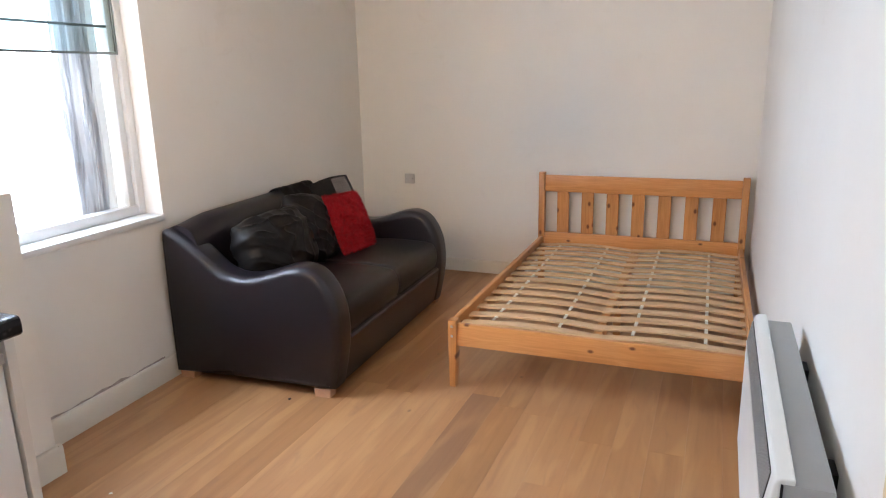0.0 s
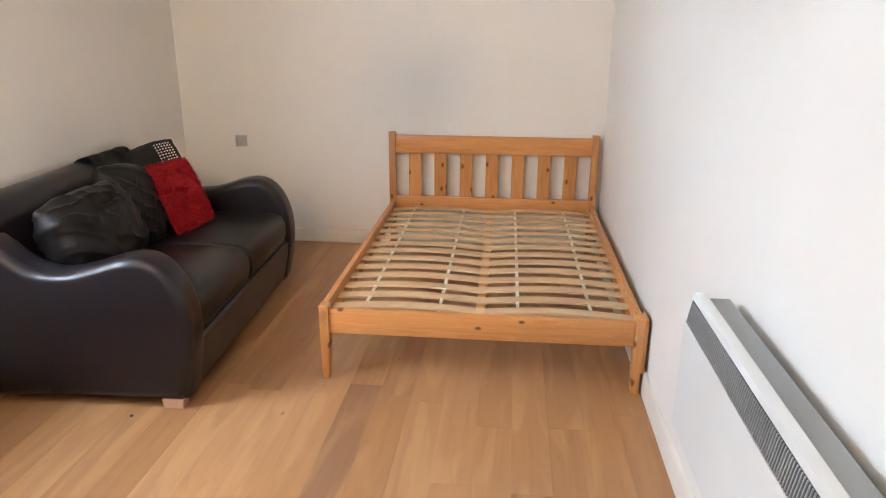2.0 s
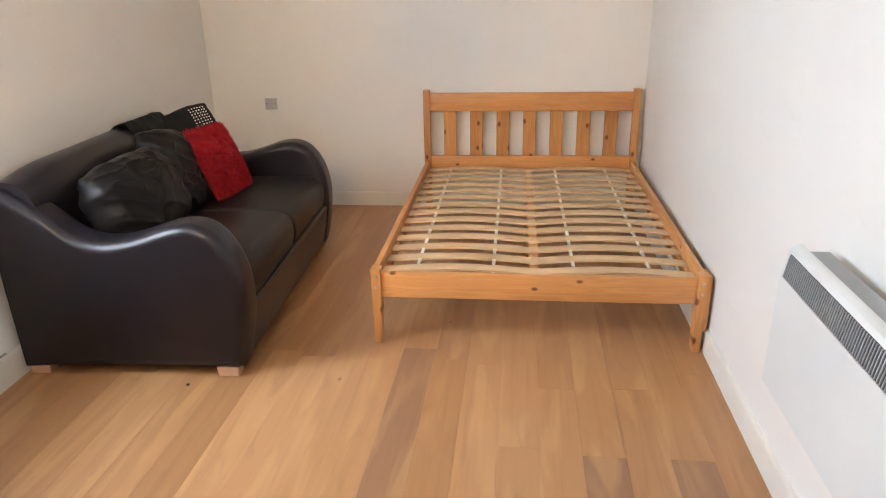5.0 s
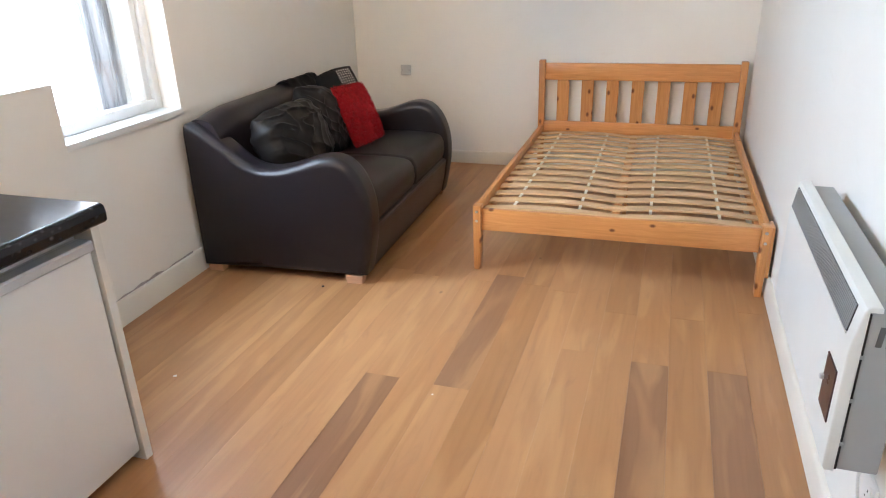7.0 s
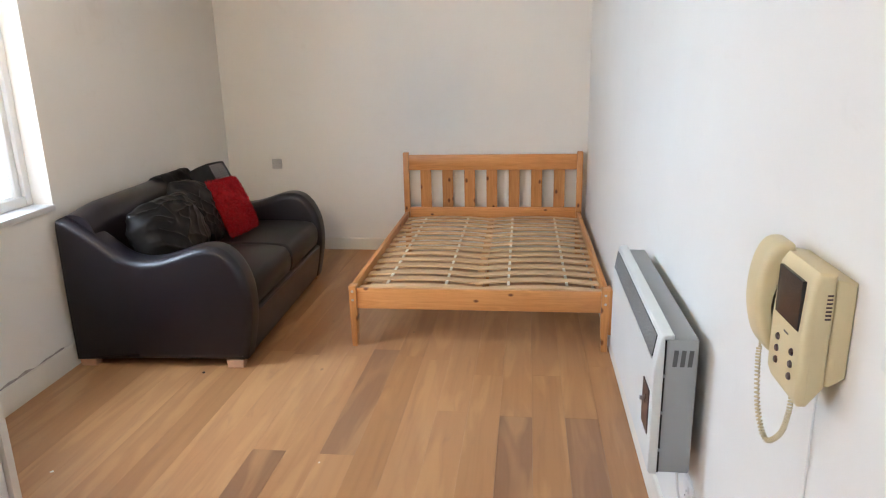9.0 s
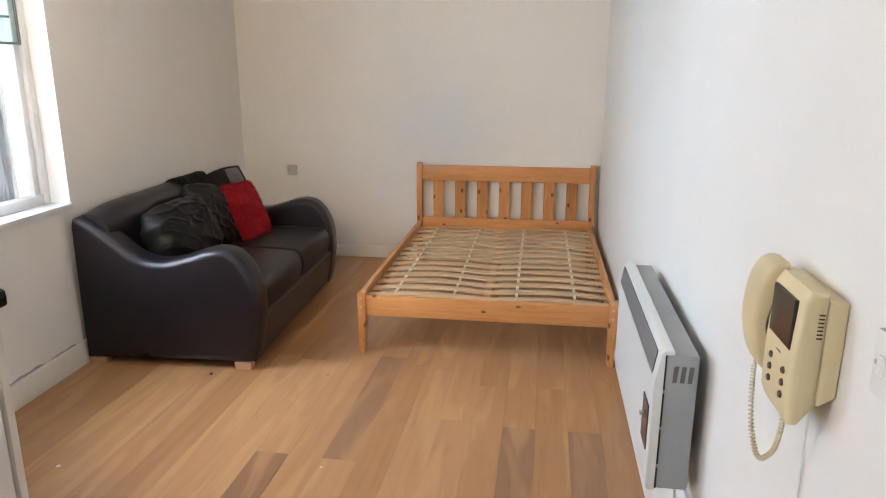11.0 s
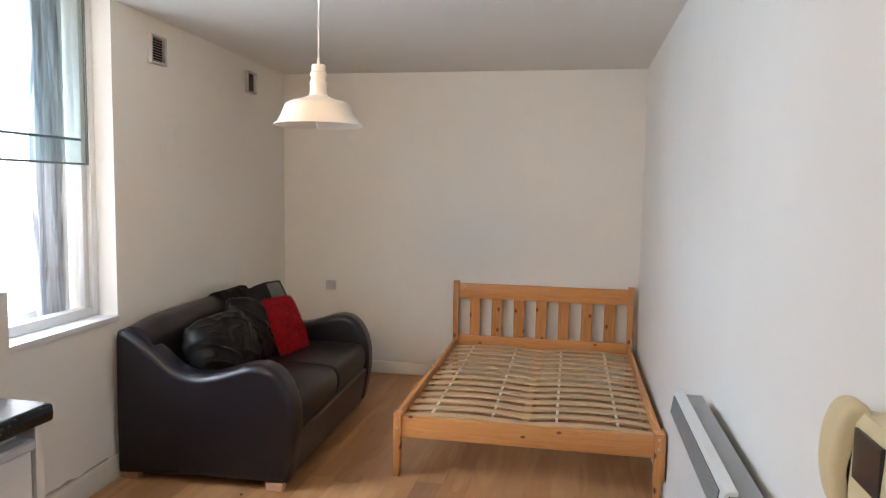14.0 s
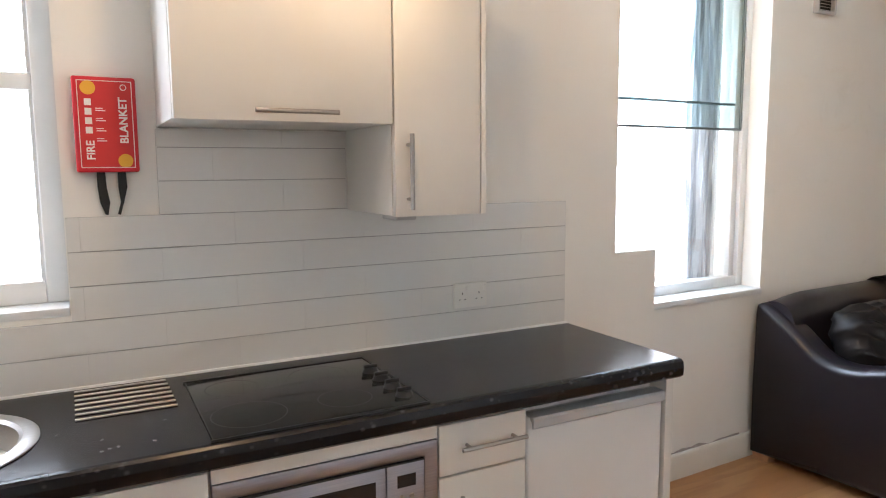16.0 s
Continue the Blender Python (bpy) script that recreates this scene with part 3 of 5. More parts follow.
def bed():
    b = thing("bed_frame", ((BX0 + BX1) / 2, (BY0 + BY1) / 2, 0), "varnished knotty pine double bed frame, bare slats, no mattress", "bed")
    # headboard
    for x in (BX0, BX1 - 0.045):
        part("head_post", box(x, x + 0.045, BY1 - 0.065, BY1 - 0.008, 0, 0.832, 0.005), M_PINE_Z, b)
    part("top_rail", box(BX0 + 0.045, BX1 - 0.045, BY1 - 0.050, BY1 - 0.022, 0.690, 0.812, 0.005), M_PINE_X, b)
    part("bottom_rail", box(BX0 + 0.045, BX1 - 0.045, BY1 - 0.052, BY1 - 0.020, 0.285, 0.385, 0.005), M_PINE_X, b)
    inner = BX1 - BX0 - 0.09
    sw = 0.087
    gap = (inner - 7 * sw) / 8
    sl = box(-sw / 2, sw / 2, -0.010, 0.010, -0.1525, 0.1525, 0.003, 1)
    sm = finish(sl, "headboard_slat", M_PINE_Z, 35)
    for i in range(7):
        piece("headboard_slat", sm, b, (BX0 + 0.045 + gap + sw / 2 + i * (sw + gap), BY1 - 0.036, 0.5375))
    # foot end: posts tapering inwards, rail between them
    for s, x in ((1, BX0 + 0.008), (-1, BX1 - 0.008)):
        p = part("foot_post", slab([(x, 0.355), (x + s * 0.042, 0.355), (x + s * 0.042, 0.20), (x + s * 0.034, 0.0), (x + s * 0.004, 0.0), (x, 0.20)], 1, BY0, BY0 + 0.06, 0.004, 2), M_PINE_Z, b)
        for z in (0.325, 0.275):
            bolt = lathe([(0, 0.004), (0.006, 0.004), (0.008, 0.0), (0.0, 0.0)], (0, 0, 0), 12)
            bolt.transform(Matrix.Translation((x + s * 0.021, BY0 + 0.0005, z)) @ Matrix.Rotation(radians(90), 4, "X"))
            part("bolt", bolt, M_STEEL_Y, p)
    part("foot_rail", box(BX0 + 0.050, BX1 - 0.050, BY0 + 0.012, BY0 + 0.040, 0.222, 0.340, 0.005), M_PINE_X, b)
    # side rails
    for x in (BX0 + 0.010, BX1 - 0.038):
        part("side_rail", box(x, x + 0.028, BY0 + 0.06, BY1 - 0.065, 0.225, 0.352, 0.005), M_PINE_Y, b)
    part("outer_strip", box(BX1 - 0.009, BX1 + 0.006, BY0 + 0.004, BY0 + 0.105, 0.10, 0.352, 0.003), M_PINE_Z, b, "reddish edge strip")
    part("ledge", box(BX0 + 0.038, BX0 + 0.060, BY0 + 0.06, BY1 - 0.065, 0.270, 0.298, 0.003), M_PINE_Y, b)
    part("ledge", box(BX1 - 0.060, BX1 - 0.038, BY0 + 0.06, BY1 - 0.065, 0.270, 0.298, 0.003), M_PINE_Y, b)
    cx = (BX0 + BX1) / 2
    part("centre_rail", box(cx - 0.022, cx + 0.022, BY0 + 0.040, BY1 - 0.052, 0.235, 0.298, 0.004), M_PINE_Y, b)
    part("centre_leg", box(cx - 0.022, cx + 0.022, 3.95, 3.995, 0, 0.235, 0.004), M_PINE_Z, b)
    # sprung slats in two columns, bowed upwards
    half = (BX1 - BX0) / 2 - 0.044
    prof = []
    n = 10
    for i in range(n + 1):
        u = i / n
        prof.append((u * half, 0.004 + 0.018 * math.sin(math.pi * u)))
    prof = prof + [(x, z + 0.009) for x, z in reversed(prof)]
    me = finish(slab(prof, 1, -0.031, 0.031, 0.0), "slat", M_SLAT, 40)
    cap = finish(box(-0.022, 0.022, -0.034, 0.034, 0, 0.016, 0.004, 1), "slat_holder", M_SLAT, 35)
    count = 14
    for i in range(count):
        y = BY0 + 0.125 + i * (BY1 - BY0 - 0.27) / (count - 1)
        for x in (BX0 + 0.040, cx + 0.004):
            piece("slat", me, b, (x, y, 0.298), Matrix.Rotation(radians(0.5 * math.sin(i * 2.3 + x * 5)), 4, "Z"))
        piece("slat_holder", cap, b, (cx, y, 0.2975))
    # white webbing tapes looped along the slats
    for f in (0.115, 0.365, 0.625, 0.865):
        x = BX0 + 0.04 + f * (BX1 - BX0 - 0.08)
        u = ((x - BX0 - 0.04) / half) % 1.0
        zt = 0.298 + 0.005 + 0.022 * math.sin(math.pi * u)
        pts = []
        for i in range(count):
            y = BY0 + 0.125 + i * (BY1 - BY0 - 0.27) / (count - 1)
            low = 0.298 + 0.0015 + 0.018 * math.sin(math.pi * u)
            pts += [(y - 0.033, low), (y + 0.033, low), (y + 0.036, zt + 0.004), (y + 0.097, zt + 0.004)]
        pts = pts[:-2]
        part("webbing_strap", slab(pts + [(y, z + 0.0018) for y, z in reversed(pts)], 0, x - 0.0075, x + 0.0075), M_WEB, b, "white webbing tape")
    b.location.x += 0.009
    b.rotation_euler = (0, 0, radians(0.5))
    return b


bed()

# ---- sofa ----
SY0, SY1 = 2.632, 4.235


def sofa():
    s = thing("sofa", (-2.08, 3.39, 0), "dark brown leather two-seat sofa with wavy scroll arms", "sofa")
    curve = [(-2.548, 0.76), (-2.535, 0.808), (-2.49, 0.80), (-2.42, 0.755), (-2.33, 0.69), (-2.24, 0.618), (-2.15, 0.588), (-2.05, 0.592), (-1.94, 0.622),
             (-1.84, 0.654), (-1.755, 0.660), (-1.680, 0.630), (-1.618, 0.552), (-1.580, 0.44), (-1.574, 0.30), (-1.595, 0.16), (-1.622, 0.042)]
    prof = [tuple(v)[:2] for v in spline([(a, b, 0) for a, b in curve], 4)] + [(-2.20, 0.038), (-2.548, 0.042), (-2.552, 0.40)]
    for a, b in ((SY0, SY0 + 0.165), (SY1 - 0.165, SY1)):
        arm = slab(prof, 1, a, b)
        rims = [e for e in arm.edges if abs(e.verts[0].co.y - e.verts[1].co.y) < 1e-5 and min(v.co.x for v in e.verts) > -2.54]
        bmesh.ops.bevel(arm, geom=rims, offset=0.044, segments=6, affect="EDGES", profile=0.5)
        part("arm", arm, M_LEATHER, s, smooth=50)
    part("base", slab([(-2.50, 0.042), (-1.630, 0.042), (-1.603, 0.16), (-1.586, 0.272), (-1.596, 0.285), (-2.50, 0.285)], 1, SY0 + 0.120, SY1 - 0.120), M_LEATHER, s)
    # back: leaning, rounded top that swells up from the arms
    bp = spline([(-2.545, 0.06, 0), (-2.55, 0.50, 0), (-2.545, 0.765, 0), (-2.525, 0.808, 0), (-2.465, 0.815, 0), (-2.405, 0.785, 0), (-2.36, 0.68, 0), (-2.31, 0.50, 0), (-2.27, 0.30, 0), (-2.26, 0.06, 0)], 4)
    bk = bmesh.new()
    rings = []
    y_a, y_b, steps = SY0 + 0.05, SY1 - 0.05, 26
    for k in range(steps + 1):
        f = k / steps
        swell = min(1.0, 6 * f, 6 * (1 - f))
        swell = swell * swell * (3 - 2 * swell)
        lift = 0.035 * swell + 0.006 * noise.noise(Vector((f * 7, 1.5, 0)))
        rings.append([bk.verts.new((v.x + 0.012 * swell * max(0, v.y - 0.4), y_a + f * (y_b - y_a), v.y + lift * max(0, v.y - 0.35) / 0.46)) for v in bp])
    for r0, r1 in zip(rings, rings[1:]):
        for k in range(len(bp)):
            bk.faces.new((r0[k], r1[k], r1[(k + 1) % len(bp)], r0[(k + 1) % len(bp)]))
    bk.faces.new(rings[0])
    bk.faces.new(rings[-1][::-1])
    bmesh.ops.recalc_face_normals(bk, faces=bk.faces[:])
    part("back", bk, M_LEATHER, s, smooth=60)
    mid = (SY0 + SY1) / 2
    for a, b in ((SY0 + 0.150, mid - 0.002), (mid + 0.002, SY1 - 0.150)):
        cp = spline([(-2.28, 0.285, 0), (-2.0, 0.278, 0), (-1.64, 0.288, 0), (-1.604, 0.30, 0), (-1.590, 0.36, 0), (-1.602, 0.425, 0), (-1.660, 0.462, 0), (-1.90, 0.472, 0), (-2.15, 0.462, 0), (-2.28, 0.45, 0)], 4, True)
        part("seat_cushion", slab([tuple(v)[:2] for v in cp], 1, a, b, 0.028, 4), M_LEATHER_SEAT, s, "softly worn seat cushion", smooth=50)
    for x in (-2.548, -1.735):
        for y in (SY0 + 0.012, SY1 - 0.075):
            part("foot", slab([(x, 0.044), (x + 0.095, 0.044), (x + 0.089, 0.0), (x + 0.006, 0.0)], 1, y, y + 0.062, 0.003, 1), M_FOOT, s, "pale wooden block foot")
    # it stands parallel to the window wall
    s.rotation_euler = (0, 0, SKEW)
    s.location += Vector((-0.030, -0.015, 0))
    return s


sofa()


def leaning(x, y, z, lean, turn=0, roll=0):
    return Matrix.Translation((x, y, z)) @ Matrix.Rotation(radians(turn), 4, "Z") @ Matrix.Rotation(radians(-lean), 4, "Y") @ Matrix.Rotation(radians(roll), 4, "X")


single("crumpled_cushion", pillow(leaning(-2.190, 3.060, 0.640, 27, -4, 2), 0.58, 0.41, 0.27, 0.017, 3, 80, 0.55), M_PILLOW,
       "crumpled black leather cushion leaning on the sofa back", "cushion", group="cushions on the sofa", smooth=70)
single("crumpled_cushion", pillow(leaning(-2.240, 3.49, 0.645, 22, 4, -12), 0.44, 0.46, 0.22, 0.015, 11, 80, 0.5), M_PILLOW,
       "slumped black leather cushion behind the red one", "cushion", group="cushions on the sofa", smooth=70)
# dark throw lying over the back
thr = bmesh.new()
tv = []
for i in range(33):
    row = []
    for j in range(25):
        u, w = i / 32, j / 24
        y = 3.52 + 0.36 * u
        a = -0.35 + 3.9 * w
        if a >= 1.57:
            k = (a - 1.57)
            px, pz = -2.46 + 0.02 + 0.075 * k * 1.2, 0.855 - 0.10 * k
        elif a > 0:
            px, pz = -2.45 - 0.105 * math.cos(a), 0.755 + 0.10 * math.sin(a)
        else:
            px, pz = -2.555, 0.755 + 0.2 * a
        n0 = 0.5 * noise.turbulence(Vector((u * 5, w * 5, 2)), 3, False, noise_basis="PERLIN_ORIGINAL")
        row.append(thr.verts.new((px - 0.030 + 0.01 * n0, y + 0.012 * n0, pz + 0.022 + 0.016 * n0 * math.sin(math.pi * min(1, w * 1.2)))))
    tv.append(row)
for i in range(32):
    for j in range(24):
        thr.faces.new((tv[i][j], tv[i + 1][j], tv[i + 1][j + 1], tv[i][j + 1]))
bmesh.ops.solidify(thr, geom=thr.faces[:], thickness=0.008)
single("throw", thr, M_PILLOW, "dark crumpled cloth thrown over the sofa back", "throw", smooth=70)

# red shaggy cushion
red = thing("red_cushion", (-2.11, 3.73, 0.47), "bright red shaggy cushion leaning on the sofa", "cushion", group="cushions on the sofa")
rm = leaning(-2.115, 3.745, 0.635, 24, -4, -4)
part("cover", pillow(rm, 0.37, 0.39, 0.12, 0.012, 5, 24), M_RED, red, smooth=70)
fur = bmesh.new()
rng = random.Random(4)
for i in range(5200):
    u, v = rng.uniform(-1, 1), rng.uniform(-1, 1)
    full = max(0.0, 1 - abs(u) ** 2.6) ** 0.55 * max(0.0, 1 - abs(v) ** 2.6) ** 0.55
    q = Vector((0.058 * full, u * 0.184, v * 0.194))
    d = Vector((0.010 + 0.010 * full, 0.014 * u + rng.uniform(-0.009, 0.009), 0.014 * v + rng.uniform(-0.011, 0.005)))
    s = Vector((rng.uniform(-1, 1), rng.uniform(-1, 1), rng.uniform(-1, 1))).normalized() * 0.0022
    w = d.cross(s).normalized() * 0.0022
    a, b2, c = fur.verts.new(rm @ (q + s)), fur.verts.new(rm @ (q - s)), fur.verts.new(rm @ (q + w))
    tip = fur.verts.new(rm @ (q + d))
    for f in ((a, b2, tip), (b2, c, tip), (c, a, tip)):
        fur.faces.new(f)
tagged(part("shag", fur, M_RED, red, "long red pile", smooth=None), kind="stuff")

# black cushion with rows of pale dots, its corner showing behind the red one
dm = leaning(-2.285, 3.885, 0.715, 16, -28, 8)
dot = thing("dotted_cushion", (-2.265, 3.765, 0.47), "black cushion with rows of white dots behind the red cushion", "cushion", group="cushions on the sofa")
part("cover", pillow(dm, 0.34, 0.40, 0.09, 0.006, 21, 30, 0.5), M_BLACK_CLOTH, dot, smooth=70)
dots = bmesh.new()
for i in range(6):
    for j in range(7):
        q = on_cushion(0.05 + 0.62 * i / 5, 0.36 + 0.50 * j / 6, 0.34, 0.40, 0.09, 0.5)[0] + Vector((0.005, 0, 0))
        a = [dots.verts.new(dm @ (q + Vector((0.001, dy, dz)))) for dy, dz in ((-0.0046, -0.0034), (0.0046, -0.0034), (0.0046, 0.0034), (-0.0046, 0.0034))]
        dots.faces.new(a)
tagged(part("dot_print", dots, M_PRINT, dot, "white dots", smooth=None), kind="stuff")

# ---- heater ----
def heater():
    y0, y1, z0, z1 = 1.150, 2.020, 0.462, 0.850
    h = thing("storage_heater", (0.23, (y0 + y1) / 2, z0), "wall heater, cream front, slatted slanted top, grey casing", "heater")
    part("casing", box(0.1870, 0.2700, y0 + 0.006, y1 - 0.006, z0 + 0.002, z1, 0.006), M_GREYMETAL, h, "grey steel casing")
    for yb in (y0 + 0.17, y1 - 0.20):
        part("bracket", box(0.270, X_RIGHT - 0.0005, yb, yb + 0.06, z0 + 0.05, z1 - 0.06), M_DARK, h, "black wall bracket")
    front = [(0.184, z0), (0.166, z0), (0.160, z0 + 0.008), (0.160, 0.758), (0.1605, 0.766), (0.1735, 0.850), (0.178, 0.859), (0.186, 0.863), (0.204, 0.864), (0.2065, 0.861), (0.2065, 0.8515), (0.1845, 0.8505)]
    # solid black strip: the gap's shade is put into its colour
    part("gap_strip", slab([(0.182, z0 + 0.004), (0.189, z0 + 0.004), (0.189, 0.846), (0.182, 0.846)], 1, y0 + 0.004, y1 - 0.004), M_SLOT, h, "black strip coloured as the shade in the gap")
    fp = part("front_panel", slab(front, 1, y0, y1, 0.0035, 3), M_CREAM, h, "cream enamel front")
    # grille in the slanted top: black backing as slot shade, with upright bars
    d = Vector((0.013, 0, 0.084)).normalized()
    nrm = Vector((-d.z, 0, d.x))
    a = Vector((0.1610, 0, 0.772))
    ya, yb = y0 + 0.045, y1 - 0.02
    g = [a + d * 0.012 + nrm * 0.0012, a + d * 0.074 + nrm * 0.0012, a + d * 0.074 - nrm * 0.004, a + d * 0.012 - nrm * 0.004]
    gr = part("grille", slab([(q.x, q.z) for q in g], 1, ya, yb), M_SLOT, h, "slotted grille, slot shade in its black backing")
    bar = bmesh.new()
    for s0, s1, n0, n1, w in ((0.012, 0.074, 0.0012, 0.0036, 0.0019),):
        vs = []
        for yy in (-w, w):
            for s, nn in ((s0, n0), (s1, n0), (s1, n1), (s0, n1)):
                q = d * s + nrm * nn
                vs.append(bar.verts.new((q.x, yy, q.z)))
        for f in ((0, 1, 2, 3), (7, 6, 5, 4), (0, 4, 5, 1), (1, 5, 6, 2), (2, 6, 7, 3), (3, 7, 4, 0)):
            bar.faces.new([vs[k] for k in f])
    bmesh.ops.recalc_face_normals(bar, faces=bar.faces[:])
    bme = finish(bar, "grille_bar", M_GREYMETAL, None)
    nb = 78
    for i in range(nb):
        piece("grille_bar", bme, gr, (a.x, ya + (i + 0.5) * (yb - ya) / nb, a.z))
    rim = [a + d * 0.008 + nrm * 0.001, a + d * 0.012 + nrm * 0.001, a + d * 0.012 + nrm * 0.005, a + d * 0.008 + nrm * 0.004]
    part("grille_rim", slab([(q.x, q.z) for q in rim], 1, ya - 0.004, yb + 0.004), M_CREAM, fp)
    # control window with a small lever, side vents, cable
    cw = part("control_window", box(0.1570, 0.1620, 1.185, 1.275, 0.560, 0.690, 0.0015, 1), M_BROWN, fp, "dark brown control cover")
    part("lever", box(0.1480, 0.1580, 1.262, 1.274, 0.622, 0.633, 0.002, 1), M_HANDLE_PL, cw)
    for i in range(3):
        x = 0.2060 + i * 0.019
        # thin raised strips, coloured grey for the shade inside the slots
        part("side_vent", slab([(x, 0.775), (x + 0.011, 0.775), (x + 0.014, 0.82), (x + 0.003, 0.82)], 1, y0 + 0.0045, y0 + 0.0065), M_VENT, h, "grey strip, slot shade put into its colour")
    for z in (0.53, 0.64, 0.745):
        part("clip", box(0.1830, 0.1920, y0 + 0.001, y0 + 0.006, z, z + 0.008), M_GREYMETAL, h)
    part("power_cable", tube(spline([(0.2470, 1.205, z0 + 0.005), (0.2520, 1.203, 0.40), (0.2650, 1.21, 0.34), (0.2760, 1.225, 0.315), (0.2880, 1.235, 0.325)], 5), 0.004), M_WHITE_PL, h)
    return h


heater()


def socket(name, label, m, w=0.146, gang=2, mat=None, category="socket"):
    """Wall plate; local x to the side, z up, y out of the wall towards -y."""
    mat = mat or M_WHITE_PL
    o = m.translation
    s = thing(name, o, label, category)

    def put(nm, bm, mt, par, lab=""):
        bm.transform(m)
        return part(nm, bm, mt, par, lab)
    pl = put("plate", box(-w / 2, w / 2, -0.010, 0.0, -0.043, 0.043, 0.003), mat, s)
    for k in range(gang):
        cx = (k - (gang - 1) / 2) * 0.066
        for dx, dz, ww, hh in ((0, 0.006, 0.003, 0.007), (-0.011, -0.014, 0.005, 0.003), (0.011, -0.014, 0.005, 0.003)):
            put("pin_hole", box(cx + dx - ww / 2, cx + dx + ww / 2, -0.0108, -0.0095, dz - hh / 2, dz + hh / 2), M_SLOT, pl)
        put("rocker", box(cx + 0.016, cx + 0.026, -0.0135, -0.009, 0.014, 0.032, 0.001, 1), mat, pl)
    return s


RIGHT = Matrix.Rotation(radians(-90), 4, "Z")     # plate on the east wall
LEFT = Matrix.Rotation(radians(90), 4, "Z")       # plate on a west wall
socket("wall_socket", "white plastic socket low on the wall under the heater", Matrix.Translation((X_RIGHT, 1.245, 0.345)) @ RIGHT, 0.086, 1)
socket("wall_socket", "white double socket on the wall behind the bed", Matrix.Translation((-0.20, Y_BACK, 0.335)), 0.146, 2)
socket("tile_socket", "white double socket set on the tiled splashback", Matrix.Translation((X_KITCHEN + 0.008, 0.820, 1.048)) @ LEFT, 0.132, 2, M_LAM)
jb = thing("wall_plate", (-2.255, Y_BACK, 0.735), "grey square blank plate on the wall above the sofa", "wall plate")
jp = part("plate", box(-2.296, -2.212, Y_BACK - 0.014, Y_BACK, 0.695, 0.775, 0.004), M_GREY_PL, jb)
part("screw", box(-2.285, -2.280, Y_BACK - 0.0155, Y_BACK - 0.013, 0.733, 0.738), M_SLOT, jp)
part("screw", box(-2.228, -2.223, Y_BACK - 0.0155, Y_BACK - 0.013, 0.733, 0.738), M_SLOT, jp)
sw = thing("light_switch", (X_RIGHT, 0.322, 1.190), "white plastic switch plate beside the entry phone", "switch")
sp = part("plate", box(X_RIGHT - 0.010, X_RIGHT, 0.278, 0.366, 1.146, 1.234, 0.003), M_WHITE_PL, sw)
for y in (0.304, 0.322, 0.340):
    part("rocker", box(X_RIGHT - 0.015, X_RIGHT - 0.009, y - 0.007, y + 0.007, 1.176, 1.204, 0.002, 1), M_WHITE_PL, sp)
for y in (0.287, 0.357):
    part("screw", box(X_RIGHT - 0.0108, X_RIGHT - 0.0095, y - 0.003, y + 0.003, 1.187, 1.193), M_GREY_PL, sp)


# ---- door by the switch ----
door = thing("door_1", (X_RIGHT, -0.28, 0), "closed grey-white flush door in a cream painted frame", "door", kind="structure")
part("door_frame", join(box(X_RIGHT - 0.012, X_RIGHT - 0.001, 0.150, 0.205, 0.0, 2.09, 0.004), box(X_RIGHT - 0.012, X_RIGHT - 0.001, -0.705, -0.650, 0.0, 2.09, 0.004),
                        box(X_RIGHT - 0.012, X_RIGHT - 0.001, -0.650, 0.150, 2.035, 2.09, 0.004)), M_TRIM, door)
part("leaf", box(X_RIGHT - 0.007, X_RIGHT - 0.0015, -0.646, 0.146, 0.006, 2.031, 0.002, 1), M_DOOR, door)
latch = thing("rim_lock", (X_RIGHT - 0.02, 0.18, 1.39), "dark grey rounded metal lock case on the door frame", "lock")
lk = part("case", box(X_RIGHT - 0.048, X_RIGHT - 0.0125, 0.062, 0.166, 1.378, 1.452, 0.012, 4), M_LOCK, latch)
part("turn_knob", box(X_RIGHT - 0.060, X_RIGHT - 0.047, 0.104, 0.116, 1.402, 1.428, 0.004, 2), M_LOCK, lk)
part("bolt_plate", box(X_RIGHT - 0.040, X_RIGHT - 0.018, 0.165, 0.169, 1.395, 1.437, 0.001, 1), M_STEEL_Z, lk)


